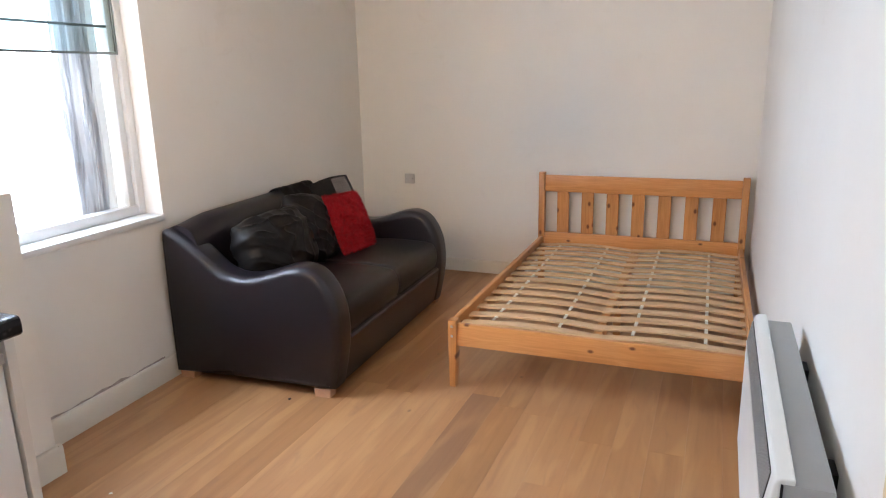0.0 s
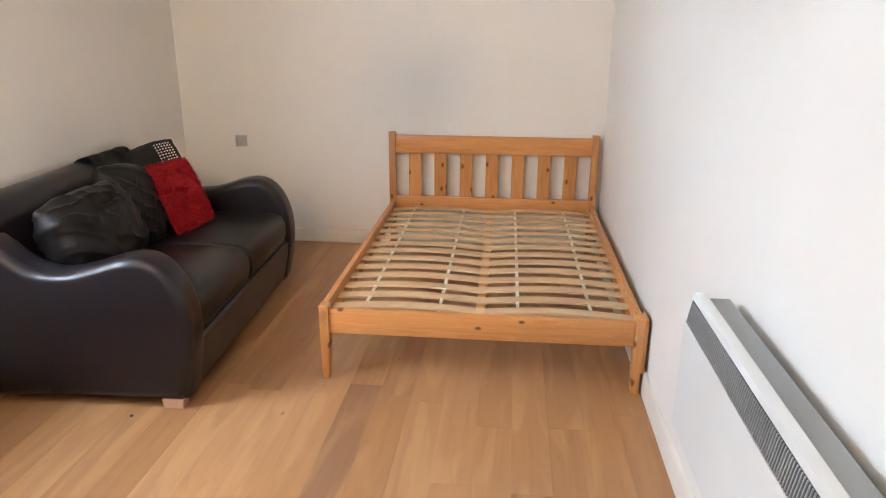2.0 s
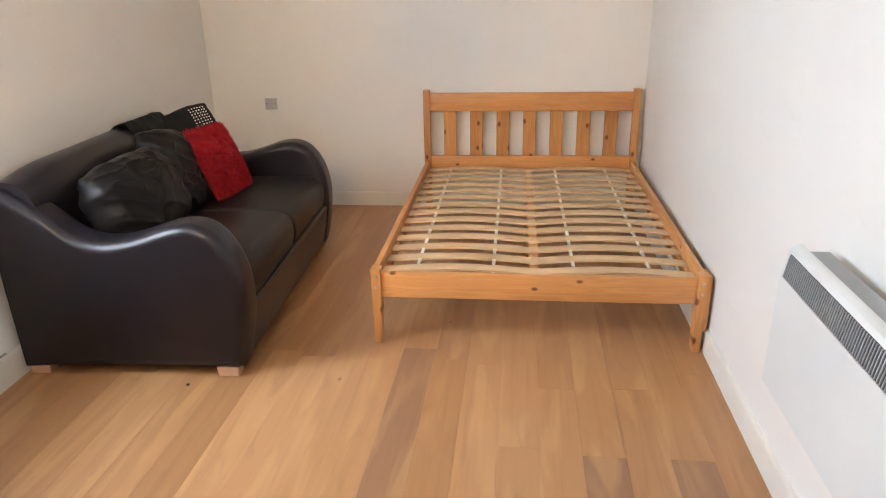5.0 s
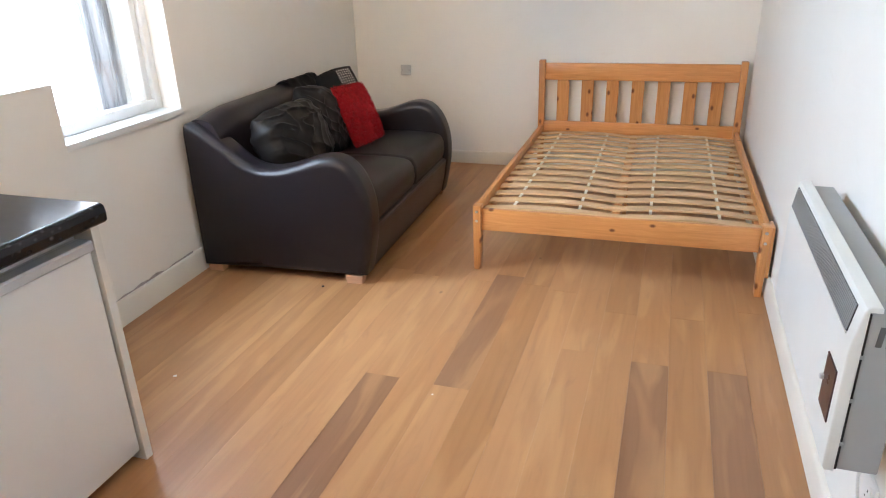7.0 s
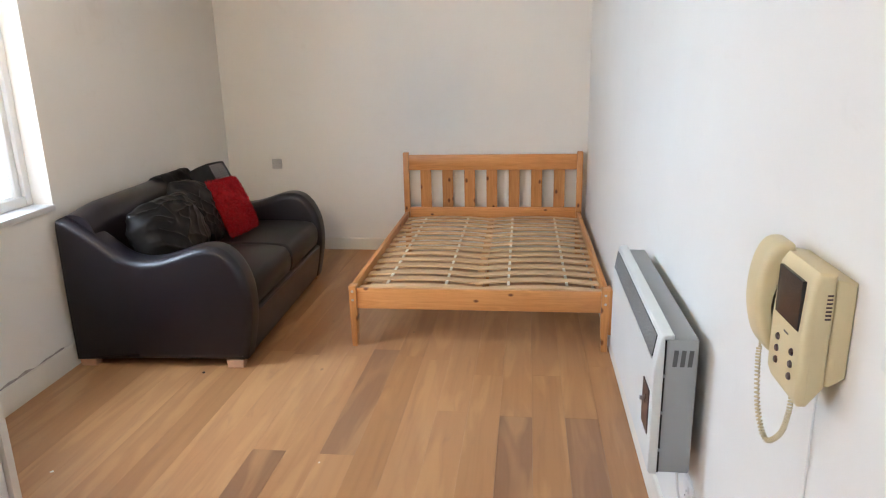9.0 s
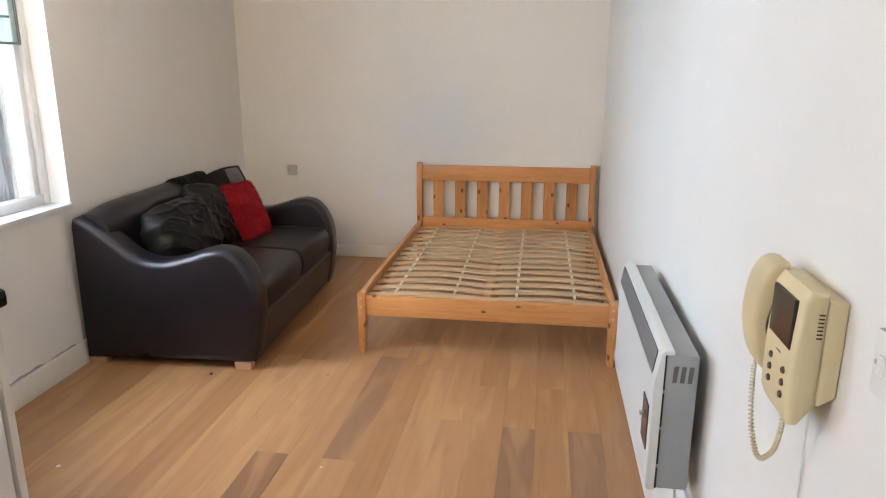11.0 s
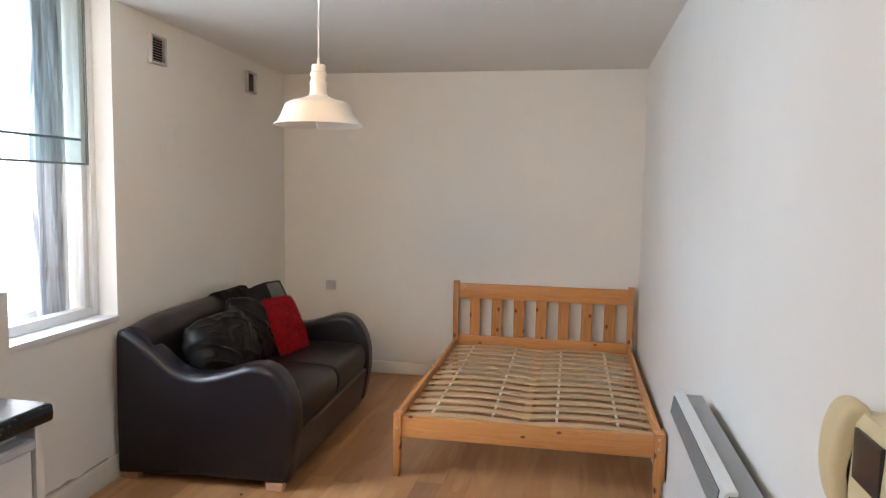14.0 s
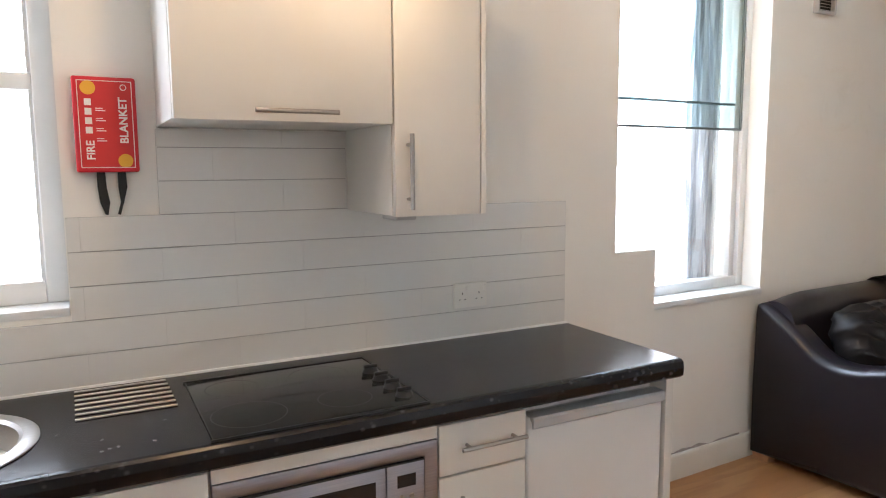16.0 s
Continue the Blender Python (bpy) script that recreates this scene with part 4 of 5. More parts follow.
# ---- entry phone ----
def entry_phone():
    x1 = X_RIGHT
    y0, y1, z0, z1 = 0.466, 0.674, 1.036, 1.246
    e = thing("entry_phone", (x1, (y0 + y1) / 2, z0), "aged ivory video entry phone with handset and coiled cord", "entry phone")
    back = [(x1, z0 + 0.045), (x1 - 0.022, z0 + 0.030), (x1 - 0.030, z0 + 0.030), (x1 - 0.030, z1 - 0.012), (x1, z1 - 0.018)]
    part("back_shell", slab(back, 1, y0 + 0.002, y1 - 0.016, 0.006, 3), M_PHONE, e)
    side = [(x1 - 0.028, z0 + 0.028), (x1 - 0.050, z0 - 0.004), (x1 - 0.062, z0 - 0.004), (x1 - 0.068, z0 + 0.012), (x1 - 0.069, z0 + 0.10), (x1 - 0.064, z1 - 0.018), (x1 - 0.054, z1 - 0.002), (x1 - 0.028, z1 - 0.004)]
    body = part("body", slab(side, 1, y0, y0 + 0.132, 0.010, 4), M_PHONE, e)
    part("screen", box(x1 - 0.0705, x1 - 0.064, y0 + 0.018, y0 + 0.112, z0 + 0.112, z0 + 0.190, 0.001, 1), M_SCREEN, body, "dark glass screen")
    for dy, dz in ((0.032, 0.034), (0.032, 0.054), (0.032, 0.074), (0.090, 0.036), (0.090, 0.056), (0.090, 0.076)):
        bt = lathe([(0, 0.003), (0.0045, 0.003), (0.006, 0.001), (0.006, -0.002), (0, -0.002)], (0, 0, 0), 12)
        bt.transform(Matrix.Translation((x1 - 0.0690, y0 + dy, z0 + dz)) @ Matrix.Rotation(radians(-90), 4, "Y"))
        part("button", bt, M_BROWN, body, "small dark button")
    part("mark", box(x1 - 0.0696, x1 - 0.0680, y0 + 0.052, y0 + 0.070, z0 + 0.093, z0 + 0.0955), M_BROWN, body)
    for i in range(7):
        z = z1 - 0.036 - i * 0.006
        part("speaker_slot", box(x1 - 0.042, x1 - 0.034, y0 - 0.0006, y0 + 0.002, z, z + 0.0025), M_BROWN, body)
    # handset: thick bowed bar resting at the far side
    hp = spline([(x1 - 0.034, z0 + 0.036, 0), (x1 - 0.056, z0 + 0.022, 0), (x1 - 0.078, z0 + 0.05, 0), (x1 - 0.090, z0 + 0.11, 0), (x1 - 0.085, z1 - 0.035, 0), (x1 - 0.066, z1 + 0.002, 0),
                 (x1 - 0.036, z1 + 0.000, 0), (x1 - 0.040, z1 - 0.045, 0), (x1 - 0.054, z0 + 0.11, 0), (x1 - 0.044, z0 + 0.07, 0)], 4, True)
    part("handset", slab([tuple(v)[:2] for v in hp], 1, y0 + 0.140, y1, 0.013, 4), M_PHONE, e, smooth=50)
    # coiled cord hanging in a loop
    path = spline([(x1 - 0.062, y1 - 0.024, z0 + 0.030), (x1 - 0.062, y1 - 0.026, z0 - 0.02), (x1 - 0.060, y1 - 0.040, z0 - 0.092), (x1 - 0.054, y1 - 0.072, z0 - 0.134),
                   (x1 - 0.048, y0 + 0.090, z0 - 0.100), (x1 - 0.046, y0 + 0.070, z0 - 0.05), (x1 - 0.046, y0 + 0.064, z0 + 0.002)], 30)
    coil = []
    for i, q in enumerate(path):
        d = (path[min(i + 1, len(path) - 1)] - path[max(i - 1, 0)]).normalized()
        u = d.cross(Vector((1, 0.2, 0.1))).normalized()
        w = d.cross(u)
        r = 0.0042 if 10 < i < len(path) - 10 else 0.0012
        a = i * 2.1
        coil.append(q + r * (math.cos(a) * u + math.sin(a) * w))
    part("coiled_cord", tube(coil, 0.0020, 6), M_PHONE, e, "coiled ivory cord", smooth=60)
    part("cable", tube(spline([(x1 - 0.006, y0 + 0.075, z0 + 0.045), (x1 - 0.005, y0 + 0.078, z0 - 0.12), (x1 - 0.004, y0 + 0.076, z0 - 0.45), (x1 - 0.022, y0 + 0.075, 0.09)], 6), 0.0020, 6), M_WHITE_PL, e, "thin white cable")
    return e


entry_phone()

# ---- wall vents ----
def vent(y, z):
    v = thing("wall_vent", (X_LEFT, y, z), "white louvred plastic vent with dark slots high on the wall", "vent", group="vents on the window wall")
    w, h = 0.066, 0.068
    part("frame", skewed(ring_frame(X_LEFT + 0.0005, X_LEFT + 0.030, y - w - 0.012, y + w + 0.012, z - h - 0.012, z + h + 0.012, 0.012)), M_GREY_PL, v)
    # no hole here: a black sheet carries the opening's shade
    part("backing", skewed(box(X_LEFT, X_LEFT + 0.005, y - w, y + w, z - h, z + h)), M_SLOT, v, "black sheet coloured as the shaded opening")
    for i in range(9):
        zz = z - h + (i + 0.5) * 2 * h / 9
        part("slat", skewed(slab([(X_LEFT + 0.006, zz + 0.003), (X_LEFT + 0.027, zz - 0.006), (X_LEFT + 0.028, zz - 0.0045), (X_LEFT + 0.007, zz + 0.0045)], 1, y - w, y + w)), M_GREY_PL, v)
    return v


vent(3.065, 2.338)
vent(4.310, 2.345)


# ---- pendant lamp ----
PX, PY = -1.240, 2.120
def pendant():
    p = thing("pendant_lamp", (PX, PY, 1.80), "white enamel factory-style pendant lamp on a thin cord", "pendant lamp")
    part("ceiling_rose", lathe([(0, Z_CEIL - 0.001), (0.048, Z_CEIL - 0.001), (0.050, Z_CEIL - 0.008), (0.046, Z_CEIL - 0.034), (0.040, Z_CEIL - 0.040), (0, Z_CEIL - 0.040)], (PX, PY, 0)), M_WHITE_PL, p)
    part("cord", tube([(PX, PY, Z_CEIL - 0.035), (PX, PY, 2.068)], 0.0030), M_WHITE_PL, p)
    n = [(0.0000, 2.0900), (0.0048, 2.0880), (0.0067, 2.0680), (0.0251, 2.0660), (0.0280, 2.0600), (0.0280, 2.0380), (0.0329, 2.0320), (0.0329, 2.0220), (0.0290, 2.0160), (0.0299, 2.0030), (0.0348, 1.9960), (0.0348, 1.9860),
         (0.0319, 1.9800), (0.0357, 1.9480), (0.0405, 1.9400)]
    part("neck", lathe(n, (PX, PY, 0)), M_SHADE, p)
    sh = [(0.0386, 1.9420), (0.0502, 1.9360), (0.0637, 1.9300), (0.0821, 1.9250), (0.1140, 1.9170), (0.1295, 1.9080), (0.1371, 1.8960), (0.1527, 1.8560), (0.1642, 1.8360), (0.1778, 1.8270), (0.1797, 1.8240), (0.1778, 1.8220),
          (0.1633, 1.8310), (0.1497, 1.8540), (0.1333, 1.8950), (0.1256, 1.9050), (0.1111, 1.9140), (0.0580, 1.9260), (0.0368, 1.9360)]
    part("shade", lathe(sh, (PX, PY, 0), 64), M_SHADE, p, "white enamel shade")
    part("lamp_holder", lathe([(0, 1.91), (0.0193, 1.9380), (0.0193, 1.9030), (0, 1.875)], (PX, PY, 0), 20), M_WHITE_PL, p)
    part("bulb", lathe([(0.0126, 1.9040), (0.0154, 1.8900), (0.0251, 1.8700), (0.0271, 1.8560), (0.0212, 1.8400), (0.0097, 1.8330), (0, 1.804)], (PX, PY, 0), 20), M_WHITE_PL, p)
    return p


pendant()

# unseen spotlight bar on the ceiling beside the kitchen; middle head holds the fill
cs = thing("spotlight_bar", (SPOT_X, 0.18, Z_CEIL), "unseen steel ceiling bar, two warm spotlights and an added fill head", "spotlight")
part("bar", tube([(SPOT_X, SPOTS[0] - 0.08, Z_CEIL - 0.022), (SPOT_X, SPOTS[1] + 0.08, Z_CEIL - 0.022)], 0.009, 12), M_STEEL_Y, cs)
part("ceiling_plate", lathe([(0, Z_CEIL - 0.001), (0.05, Z_CEIL - 0.001), (0.05, Z_CEIL - 0.016), (0, Z_CEIL - 0.016)], (SPOT_X, 0.18, 0), 24), M_STEEL_Z, cs)
for spot_y in SPOTS:
    hd = part("lamp_head", lathe([(0.010, Z_CEIL - 0.028), (0.010, Z_CEIL - 0.05), (0.026, Z_CEIL - 0.058), (0.034, Z_CEIL - 0.100), (0.031, Z_CEIL - 0.100), (0.024, Z_CEIL - 0.063)], (SPOT_X, spot_y, 0), 24), M_STEEL_Z, cs)
    part("bulb", lathe([(0, Z_CEIL - 0.070), (0.022, Z_CEIL - 0.076), (0.024, Z_CEIL - 0.092), (0, Z_CEIL - 0.098)], (SPOT_X, spot_y, 0), 20), M_BULB, hd)

# ---- kitchen ----
XW = -1.758        # worktop front
XD = -1.783        # door fronts
wt_prof = [(X_KITCHEN + 0.002, 0.842), (XW - 0.012, 0.842), (XW - 0.002, 0.850), (XW, 0.874), (XW - 0.003, 0.893), (XW - 0.010, 0.8985), (XW - 0.018, 0.900), (X_KITCHEN + 0.002, 0.900)]
worktop = thing("worktop", (-2.05, 0.1, 0.842), "black speckled laminate worktop with rounded front edge", "worktop")
SX, SY, SR = -2.010, -0.705, 0.205
top_bm = slab(wt_prof, 1, -0.44, 1.245)
part("top", top_bm, M_TOP, worktop, smooth=8)
# stretch with the sink cut-out, and the run beyond it
hx0, hx1, hy = X_KITCHEN + 0.002 - SX, XW - 0.020 - SX, 0.265
turns = sorted([6.2831853 * k / 48 for k in range(48)] + [math.atan2(b, a) % 6.2831853 for a in (hx0, hx1) for b in (-hy, hy)])
ring_n = len(turns)
cut = bmesh.new()
sq = []
for a in turns:
    c, s_ = math.cos(a), math.sin(a)
    reach = min((hx1 if c > 0 else hx0) / c if abs(c) > 1e-6 else 9, hy / abs(s_) if abs(s_) > 1e-6 else 9)
    sq.append((SX + c * reach, SY + s_ * reach))
for z in (0.900, 0.844):
    inn = [cut.verts.new((SX + SR * math.cos(a), SY + SR * math.sin(a), z)) for a in turns]
    out_ = [cut.verts.new((x, y, z)) for x, y in sq]
    for k in range(ring_n):
        f = (inn[k], out_[k], out_[(k + 1) % ring_n], inn[(k + 1) % ring_n])
        cut.faces.new(f if z > 0.89 else f[::-1])
part("top_by_sink", cut, M_TOP, worktop, smooth=None)
edge = [(XW - 0.022, 0.842)] + wt_prof[1:7] + [(XW - 0.022, 0.900)]
part("front_edge", slab(edge, 1, -0.970, -0.440), M_TOP, worktop, smooth=8)
part("top_end", slab(wt_prof, 1, -1.60, -0.970), M_TOP, worktop, smooth=8)
sealant = single("sealant_line", tube([(X_KITCHEN + 0.009, -1.6, 0.902), (X_KITCHEN + 0.009, 1.243, 0.902)], 0.0055, 6), M_SEAL, "white sealant bead along the back of the worktop", "trim", "structure")

sink = thing("sink", (SX, SY, 0.76), "round stainless steel inset sink bowl", "sink")
part("bowl", lathe([(0.238, 0.901), (0.238, 0.904), (0.228, 0.9075), (0.205, 0.9065), (0.197, 0.900), (0.192, 0.86), (0.185, 0.775), (0.165, 0.755), (0.03, 0.750), (0.0, 0.750)], (SX, SY, 0), 56), M_STEEL_Y, sink)
part("waste", lathe([(0.0, 0.7545), (0.03, 0.7545), (0.036, 0.7515)], (SX, SY, 0), 24), M_STEEL_Z, sink)

rack = thing("trivet_bars", (-2.18, -0.29, 0.90), "row of thin steel heat-rest bars set in the worktop", "trivet")
rod = finish(join(tube([(0, -0.113, 0), (0, 0.113, 0)], 0.0028, 8)), "bar", M_STEEL_Y, 60)
for i in range(7):
    x = -2.300 + i * 0.039
    piece("bar", rod, rack, (x, -0.290 + 0.004 * (i / 6), 0.9032))

# hob
hob = thing("hob", (-2.0, 0.115, 0.90), "black ceramic glass hob with four knobs", "hob")
hx0, hx1, hy0, hy1 = -2.244, -1.784, -0.135, 0.384
glass = part("glass", slab(rounded_rect(hx0, hx1, hy0, hy1, 0.006), 2, 0.9005, 0.9045, 0.0012, 2), M_HOB, hob, "glossy black glass")
part("trim", join(box(hx0 - 0.005, hx0, hy0 - 0.004, hy1 + 0.004, 0.900, 0.906), box(hx1, hx1 + 0.004, hy0 - 0.004, hy1 + 0.004, 0.900, 0.9055), box(hx0, hx1, hy1, hy1 + 0.004, 0.900, 0.906)), M_DARK, hob, "thin black edge")
for cx, cy, r in ((-2.13, 0.21, 0.085), (-2.13, -0.03, 0.07), (-1.91, 0.21, 0.07), (-1.91, -0.03, 0.09)):
    part("ring", lathe([(r - 0.003, 0.90452), (r - 0.003, 0.90454), (r, 0.90454), (r, 0.90452)], (cx, cy, 0), 48), M_RING, glass)
for i in range(4):
    kx = -2.088 + i * 0.078
    k = part("knob", lathe([(0, 0.919), (0.016, 0.919), (0.019, 0.917), (0.022, 0.909), (0.024, 0.9045), (0, 0.9045)], (kx, 0.350, 0), 20), M_DARK, hob)
    part("grip", box(kx - 0.006, kx + 0.006, 0.330, 0.370, 0.916, 0.927, 0.002, 1), M_DARK, k)


def bar_handle(parent, a, b, stand=0.030):
    """Round steel bar on two posts; a and b lie on the door's face, x outwards."""
    a, b = Vector(a), Vector(b)
    off = Vector((stand, 0, 0))
    d = b - a
    h = part("handle", tube([a + off, b + off], 0.006, 12), M_STEEL_Z, parent, "brushed steel bar handle")
    for f in (0.14, 0.86):
        q = a + d * f
        part("handle_post", tube([q, q + off], 0.0045, 8), M_STEEL_Z, h)
    return h


def base_unit(y0, y1, label, fronts):
    u = thing("base_cabinet", (-2.05, (y0 + y1) / 2, 0), label, "cabinet", group="kitchen base cabinets")
    part("body", box(X_KITCHEN + 0.004, XD - 0.022, y0 + 0.001, y1 - 0.001, 0.12, 0.840, 0.001, 1), M_LAM, u)
    part("plinth", box(X_KITCHEN + 0.05, XD - 0.06, y0, y1, 0.0, 0.12), M_LAM, u)
    for nm, z0, z1, hd in fronts:
        f = part(nm, box(XD - 0.020, XD, y0 + 0.003, y1 - 0.003, z0, z1, 0.0015, 2), M_LAM, u)
        if hd == "h":
            bar_handle(f, (XD, y0 + 0.055, (z0 + z1) / 2 + 0.005), (XD, y1 - 0.018, (z0 + z1) / 2 + 0.005))
        elif hd == "v":
            bar_handle(f, (XD, y0 + 0.055, z1 - 0.24), (XD, y0 + 0.055, z1 - 0.045))
    return u


base_unit(0.411, 0.682, "white base cabinet with a drawer over a door", (("drawer_front", 0.697, 0.832, "h"), ("door", 0.125, 0.691, "v")))
base_unit(-0.78, -0.146, "white base cabinet under the sink, door closed", (("door", 0.125, 0.832, ""),))
base_unit(-1.60, -0.782, "white base cabinet at the end of the run", (("door", 0.125, 0.832, ""),))

mu = thing("oven_housing", (-2.05, 0.13, 0), "white cabinet housing for the built-in microwave", "cabinet", group="kitchen base cabinets")
part("top_strip", box(XD - 0.020, XD, -0.143, 0.408, 0.804, 0.8405, 0.001, 1), M_LAM, mu)
part("side", box(X_KITCHEN + 0.004, XD - 0.021, -0.145, -0.128, 0.0, 0.840), M_LAM, mu)
part("side", box(X_KITCHEN + 0.004, XD - 0.021, 0.392, 0.410, 0.0, 0.840), M_LAM, mu)
part("shelf", box(X_KITCHEN + 0.004, XD - 0.021, -0.128, 0.392, 0.40, 0.42), M_LAM, mu)
part("lower_panel", box(XD - 0.020, XD, -0.143, 0.408, 0.12, 0.415, 0.001, 1), M_LAM, mu)
mw = thing("microwave", (-2.0, 0.13, 0.42), "built-in stainless steel microwave with dark glass door", "microwave")
part("case", box(-2.25, XD - 0.022, -0.120, 0.385, 0.425, 0.792), M_DARK, mw)
part("surround", ring_frame(XD - 0.018, XD + 0.004, -0.142, 0.407, 0.420, 0.802, 0.037), M_STEEL_MW, mw, "brushed steel surround")
dr = part("door", box(XD - 0.016, XD + 0.010, -0.102, 0.262, 0.458, 0.760, 0.003), M_STEEL_MW, mw, "brushed steel door")
part("door_glass", box(XD + 0.008, XD + 0.0115, -0.070, 0.235, 0.490, 0.730, 0.001, 1), M_SCREEN, dr, "dark glass")
# solid dark strip coloured as the shade above the door
part("shadow_gap", box(XD - 0.014, XD + 0.0118, -0.102, 0.366, 0.7605, 0.7635), M_SLOT, mw)
cp = part("control_panel", box(XD - 0.016, XD + 0.010, 0.264, 0.367, 0.458, 0.760, 0.003), M_STEEL_MW, mw, "brushed steel control panel")
part("display", box(XD + 0.009, XD + 0.0112, 0.292, 0.342, 0.700, 0.732, 0.0005, 1), M_SCREEN, cp, "dark display")
for i in range(4):
    for j in range(2):
        bt = lathe([(0, 0.0025), (0.006, 0.0025), (0.0075, 0), (0, 0)], (0, 0, 0), 12)
        bt.transform(Matrix.Translation((XD + 0.010, 0.303 + 0.028 * j, 0.674 - 0.022 * i)) @ Matrix.Rotation(radians(90), 4, "Y"))
        part("button", bt, M_STEEL_Z, cp)

fr_ = thing("fridge", (-2.05, 0.945, 0), "white under-counter fridge with a grey top handle", "fridge")
FX = XD - 0.012
part("body", box(X_KITCHEN + 0.03, FX - 0.050, 0.694, 1.196, 0.02, 0.830, 0.006), M_FRIDGE, fr_)
fd = part("door", box(FX - 0.048, FX, 0.692, 1.198, 0.045, 0.804, 0.010, 3), M_FRIDGE, fr_)
part("handle", slab([(FX - 0.030, 0.8045), (FX + 0.016, 0.8045), (FX + 0.020, 0.798), (FX + 0.018, 0.776), (FX + 0.012, 0.770), (FX + 0.010, 0.788), (FX + 0.001, 0.794), (FX + 0.001, 0.803), (FX - 0.030, 0.8025)], 1, 0.700, 1.190, 0.002, 1), M_HANDLE_PL, fd, "grey plastic grip")
for y in (0.73, 1.16):
    part("foot", lathe([(0, 0), (0.018, 0), (0.018, 0.02), (0, 0.02)], (FX - 0.10, y, 0), 16), M_DARK, fr_)
single("end_panel", box(X_KITCHEN + 0.003, XD - 0.006, 1.206, 1.236, 0.0, 0.8415, 0.001, 1), M_LAM, "white laminate end panel beside the fridge", "panel")


def wall_unit(y0, y1, z0, z1, label, end):
    u = thing("wall_cabinet", (-2.15, (y0 + y1) / 2, z0), label, "cabinet", group="kitchen wall cabinets")
    part("body", box(X_KITCHEN + 0.002, -1.987, y0, y1 - (0.018 if end else 0), z0 + 0.002, z1, 0.001, 1), M_LAM, u)
    if end:
        part("end_panel", box(X_KITCHEN + 0.002, -1.966, y1 - 0.016, y1, z0, z1, 0.001, 1), M_LAM, u)
    return u, part("door", box(-1.986, -1.966, y0 + 0.002, y1 - (0.019 if end else 0.002), z0, z1 - 0.002, 0.0015, 2), M_LAM, u)


u1, d1 = wall_unit(-0.162, 0.381, 1.600, 2.10, "white wall cabinet over the hob, lift-up door", False)
bar_handle(d1, (-1.966, 0.018, 1.623), (-1.966, 0.222, 1.623))
u2, d2 = wall_unit(0.382, 0.664, 1.356, 2.10, "tall white wall cabinet with upright bar handle", True)
bar_handle(d2, (-1.966, 0.420, 1.375), (-1.966, 0.420, 1.575))
part("under_light", box(-2.10, -2.00, 0.40, 0.46, 1.344, 1.3565, 0.002, 1), M_GREY_PL, u2, "small grey light fitting")

# fire blanket box
fb = thing("fire_blanket", (X_KITCHEN, -0.288, 1.48), "red fire blanket box with black pull tabs on the wall", "fire blanket")
bx = part("box", box(X_KITCHEN, X_KITCHEN + 0.036, -0.362, -0.212, 1.480, 1.726, 0.006, 3), M_FIRE, fb)
XL = X_KITCHEN + 0.0362
lb = part("label_panel", box(XL - 0.002, XL + 0.0008, -0.350, -0.222, 1.492, 1.716), M_FIRE_LABEL, bx, "printed red label")
part("border", join(box(XL, XL + 0.0012, -0.350, -0.222, 1.4915, 1.4935), box(XL, XL + 0.0012, -0.350, -0.222, 1.714, 1.716),
                    box(XL, XL + 0.0012, -0.3505, -0.3485, 1.4935, 1.714), box(XL, XL + 0.0012, -0.2235, -0.2215, 1.4935, 1.714)), M_PRINT, lb)


def disc(y, z, r, x):
    b = lathe([(0, 0.0006), (r, 0.0006), (r, 0)], (0, 0, 0), 24)
    b.transform(Matrix.Translation((x, y, z)) @ Matrix.Rotation(radians(90), 4, "Y"))
    return b


part("flame_spot", disc(-0.325, 1.697, 0.018, XL + 0.0006), M_YELLOW, lb, "yellow spot")
part("flame_spot", disc(-0.245, 1.510, 0.018, XL + 0.0006), M_YELLOW, lb, "yellow spot")
# letters run upwards and face the room
READ = Matrix(((0.0, 0.0, 1.0), (0.0, -1.0, 0.0), (1.0, 0.0, 0.0)))
RM = READ.to_4x4()
part("word", letters("FIRE", 0.0275, Matrix.Translation((XL + 0.0012, -0.317, 1.512)) @ RM), M_PRINT, lb, "white word FIRE", smooth=None)
part("word", letters("BLANKET", 0.028, Matrix.Translation((XL + 0.0012, -0.236, 1.555)) @ RM), M_PRINT, lb, "white word BLANKET", smooth=None)
for i in range(4):
    part("picture_square", box(XL, XL + 0.0012, -0.335, -0.319, 1.580 + i * 0.024, 1.597 + i * 0.024), M_PRINT, lb)
    part("small_print", join(box(XL, XL + 0.0012, -0.310, -0.287, 1.560 + i * 0.026, 1.5625 + i * 0.026), box(XL, XL + 0.0012, -0.310, -0.293, 1.566 + i * 0.026, 1.568 + i * 0.026)), M_PRINT, lb)
rmk = lathe([(0.006, 0.0006), (0.008, 0.0006), (0.008, 0.0)], (0, 0, 0), 20)
rmk.transform(Matrix.Translation((XL + 0.0012, -0.242, 1.700)) @ Matrix.Rotation(radians(90), 4, "Y"))
part("round_mark", rmk, M_PRINT, lb)
for y in (-0.306, -0.256):
    s = 1 if y > -0.28 else -1
    pts = [(y - 0.010, 1.482), (y + 0.010, 1.482), (y + 0.012, 1.44), (y + 0.010 - 0.008 * s, 1.40), (y + 0.002 - 0.010 * s, 1.366), (y - 0.005 - 0.010 * s, 1.368), (y - 0.006, 1.40), (y - 0.010, 1.44)]
    part("pull_tab", slab(pts, 0, X_KITCHEN + 0.010, X_KITCHEN + 0.016, 0.001, 1), M_DARK, fb, "black pull tab")

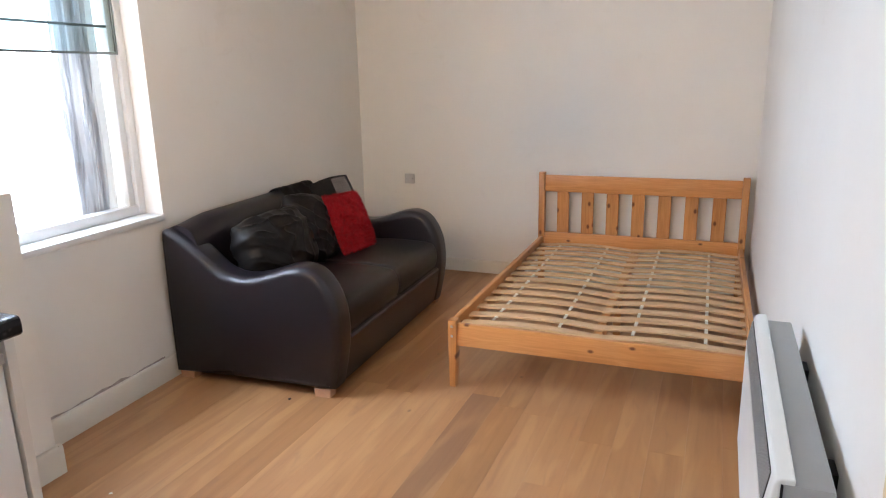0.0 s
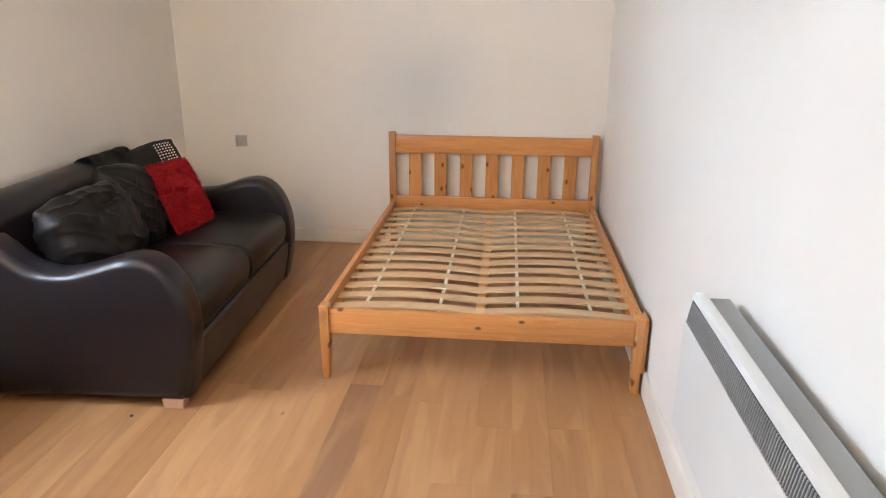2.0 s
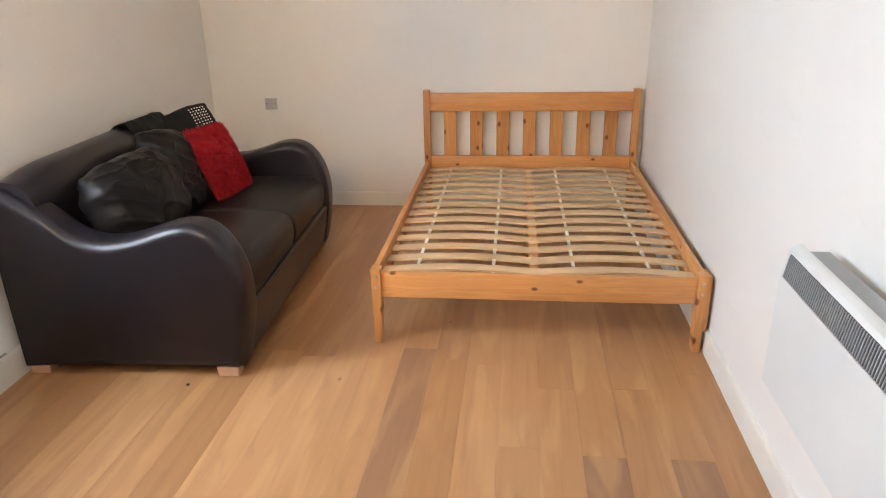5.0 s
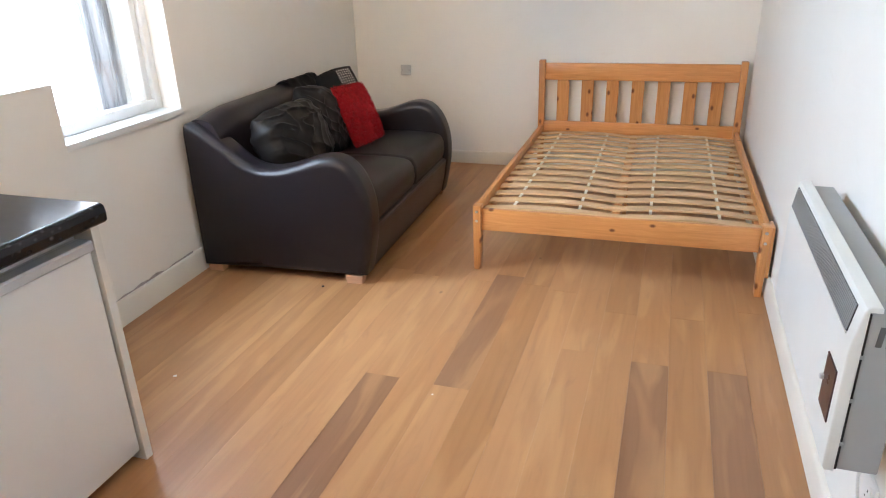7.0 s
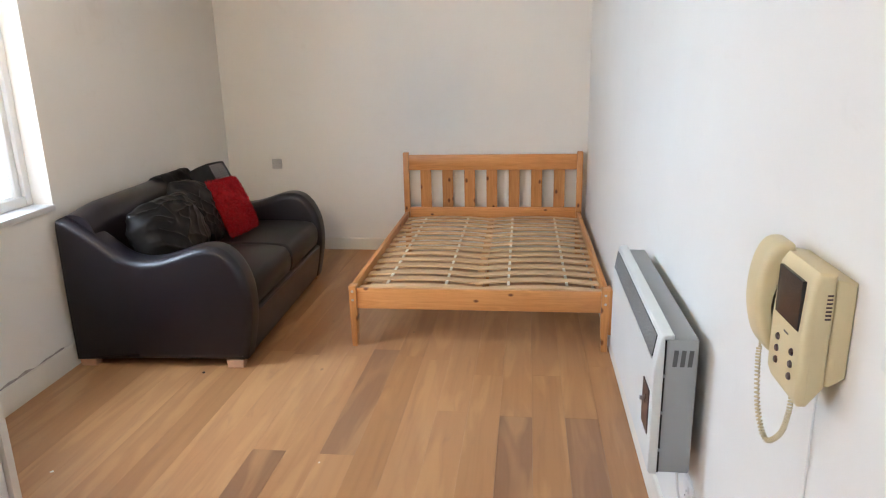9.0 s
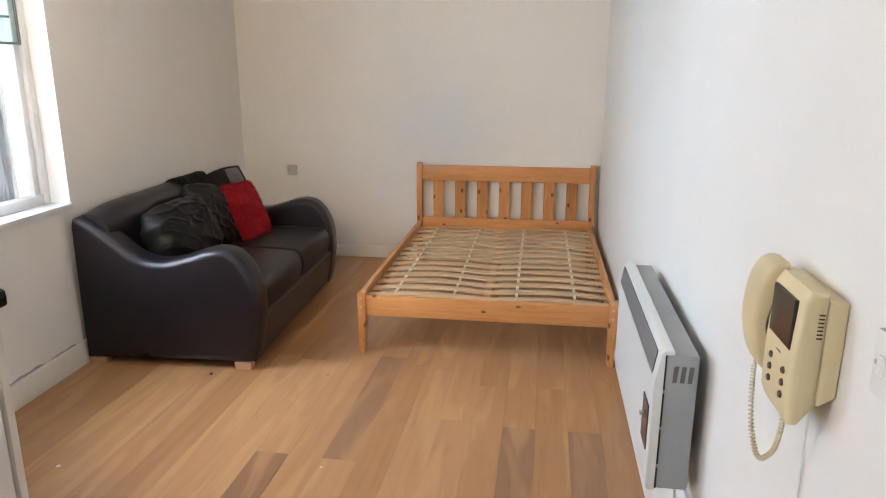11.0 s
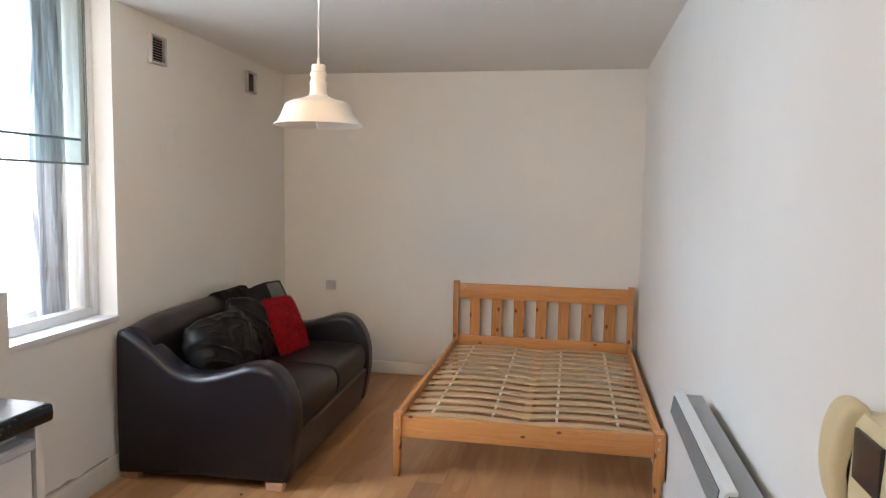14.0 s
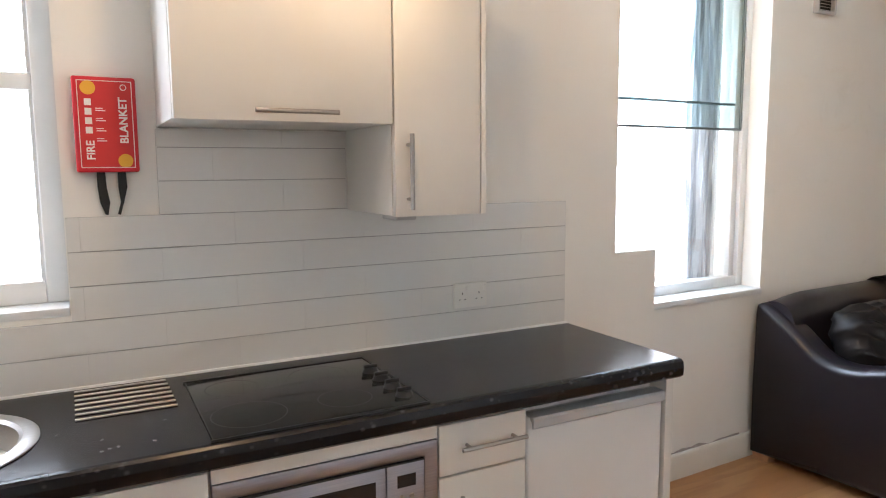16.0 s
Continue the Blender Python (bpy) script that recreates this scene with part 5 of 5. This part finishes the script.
# scraps on the floor
for x, y, r in ((-2.031, 1.66, 0.010), (-0.983, 1.815, 0.005)):
    b = bmesh.new()
    vs = [b.verts.new((x + r * c, y + r * s_, z)) for c, s_, z in ((1, 0.2, 0.002), (0.2, 0.8, 0.006), (-1, 0.3, 0.002), (-0.3, -0.7, 0.003))]
    b.faces.new(vs)
    bmesh.ops.solidify(b, geom=b.faces[:], thickness=0.0012)
    single("paper_scrap", b, M_PAPER, "tiny white paper scrap on the floor", "paper scrap", smooth=None)
b = lathe([(0, 0.008), (0.006, 0.007), (0.008, 0.003), (0.006, 0), (0, 0)], (-1.831, 2.571, 0), 10)
single("crumb", b, M_BROWN, "small dark crumb on the floor by the sofa", "crumb")

# ---- splashback tiles ----
splash = thing("splashback", (X_KITCHEN, 0.4, 0.9), "white glazed tile splashback with thin dark joints", "splashback", kind="structure")
part("grout", join(box(X_KITCHEN, X_KITCHEN + 0.0035, -1.60, 1.236, 0.900, 1.0845), box(X_KITCHEN, X_KITCHEN + 0.0035, KY1 + 0.004, 1.236, 1.0845, 1.362),
                   box(X_KITCHEN, X_KITCHEN + 0.0035, -0.163, 0.378, 1.362, 1.596)), M_GROUT, splash)
TILE_H, TILE_L, J = 0.0925, 0.40, 0.0021
cache = {}
for row in range(8):
    z0 = 0.9 + row * TILE_H
    z1 = min(z0 + TILE_H, 1.598)
    ya, yb = (-1.60, 1.235) if z1 < 1.10 else ((KY1 + 0.003, 1.235) if row < 5 else (-0.167, 0.380))
    y = yb
    first = True
    while y > ya + 0.004:
        ln = TILE_L if not (first and row % 2) else TILE_L / 2
        first = False
        a = max(ya, y - ln)
        key = (round(y - a, 4), round(z1 - z0, 4))
        if key not in cache:
            w, h = key
            cache[key] = finish(box(0, 0.0075, -w / 2 + 0.0001, w / 2 - 0.0001, -h / 2 + J / 2, h / 2 - J / 2, 0.0004, 1), "tile", M_TILE, 35)
        piece("tile", cache[key], splash, (X_KITCHEN + 0.0005, (a + y) / 2, (z0 + z1) / 2))
        y = a

# ---- floor boards ----
floor = thing("floor", (0, 0, 0), "oak plank floor, boards of mixed honey and brown tones", "floor", kind="structure")
BW = 0.1445
rng = random.Random(11)
meshes = {}
# joints seen in the middle of the room: row, place, and whether the board before or after it is a brown one
JOINTS = {10: (1.895, "before"), 12: (1.885, "after"), 13: (2.856, ""), 15: (2.280, ""), 17: (2.252, "before"), 19: (2.258, "before")}
x = -1.147 - 11 * BW
row = 0
while x < X_RIGHT:
    if row in JOINTS:
        y = JOINTS[row][0] - 6.0
    else:
        y = 0.72 - rng.uniform(0, 0.45) - 4.6
    while y < Y_BACK:
        ln = 2.0 if row in JOINTS else 2.3
        if row == 12 and abs(y - 1.885) < 0.01:
            ln = 1.05
        a, b2 = max(y, Y_SOUTH), min(y + ln, Y_BACK)
        brown = rng.random() < 0.04
        if row in JOINTS:
            yj, where = JOINTS[row]
            brown = (where == "before" and abs(y + ln - yj) < 0.01) or (where == "after" and abs(y - yj) < 0.01)
        if b2 - a > 0.02:
            key = (round(b2 - a, 2), brown)
            if key not in meshes:
                k = key[0]
                meshes[key] = finish(box(-BW / 2 + 0.0002, BW / 2 - 0.0002, -k / 2 + 0.0002, k / 2 - 0.0002, -0.02, 0, 0.0003, 1), "plank", M_OAK_DARK if brown else M_OAK, None)
            piece("plank", meshes[key], floor, (x + BW / 2, a + key[0] / 2, 0))
        y += ln
    x += BW
    row += 1
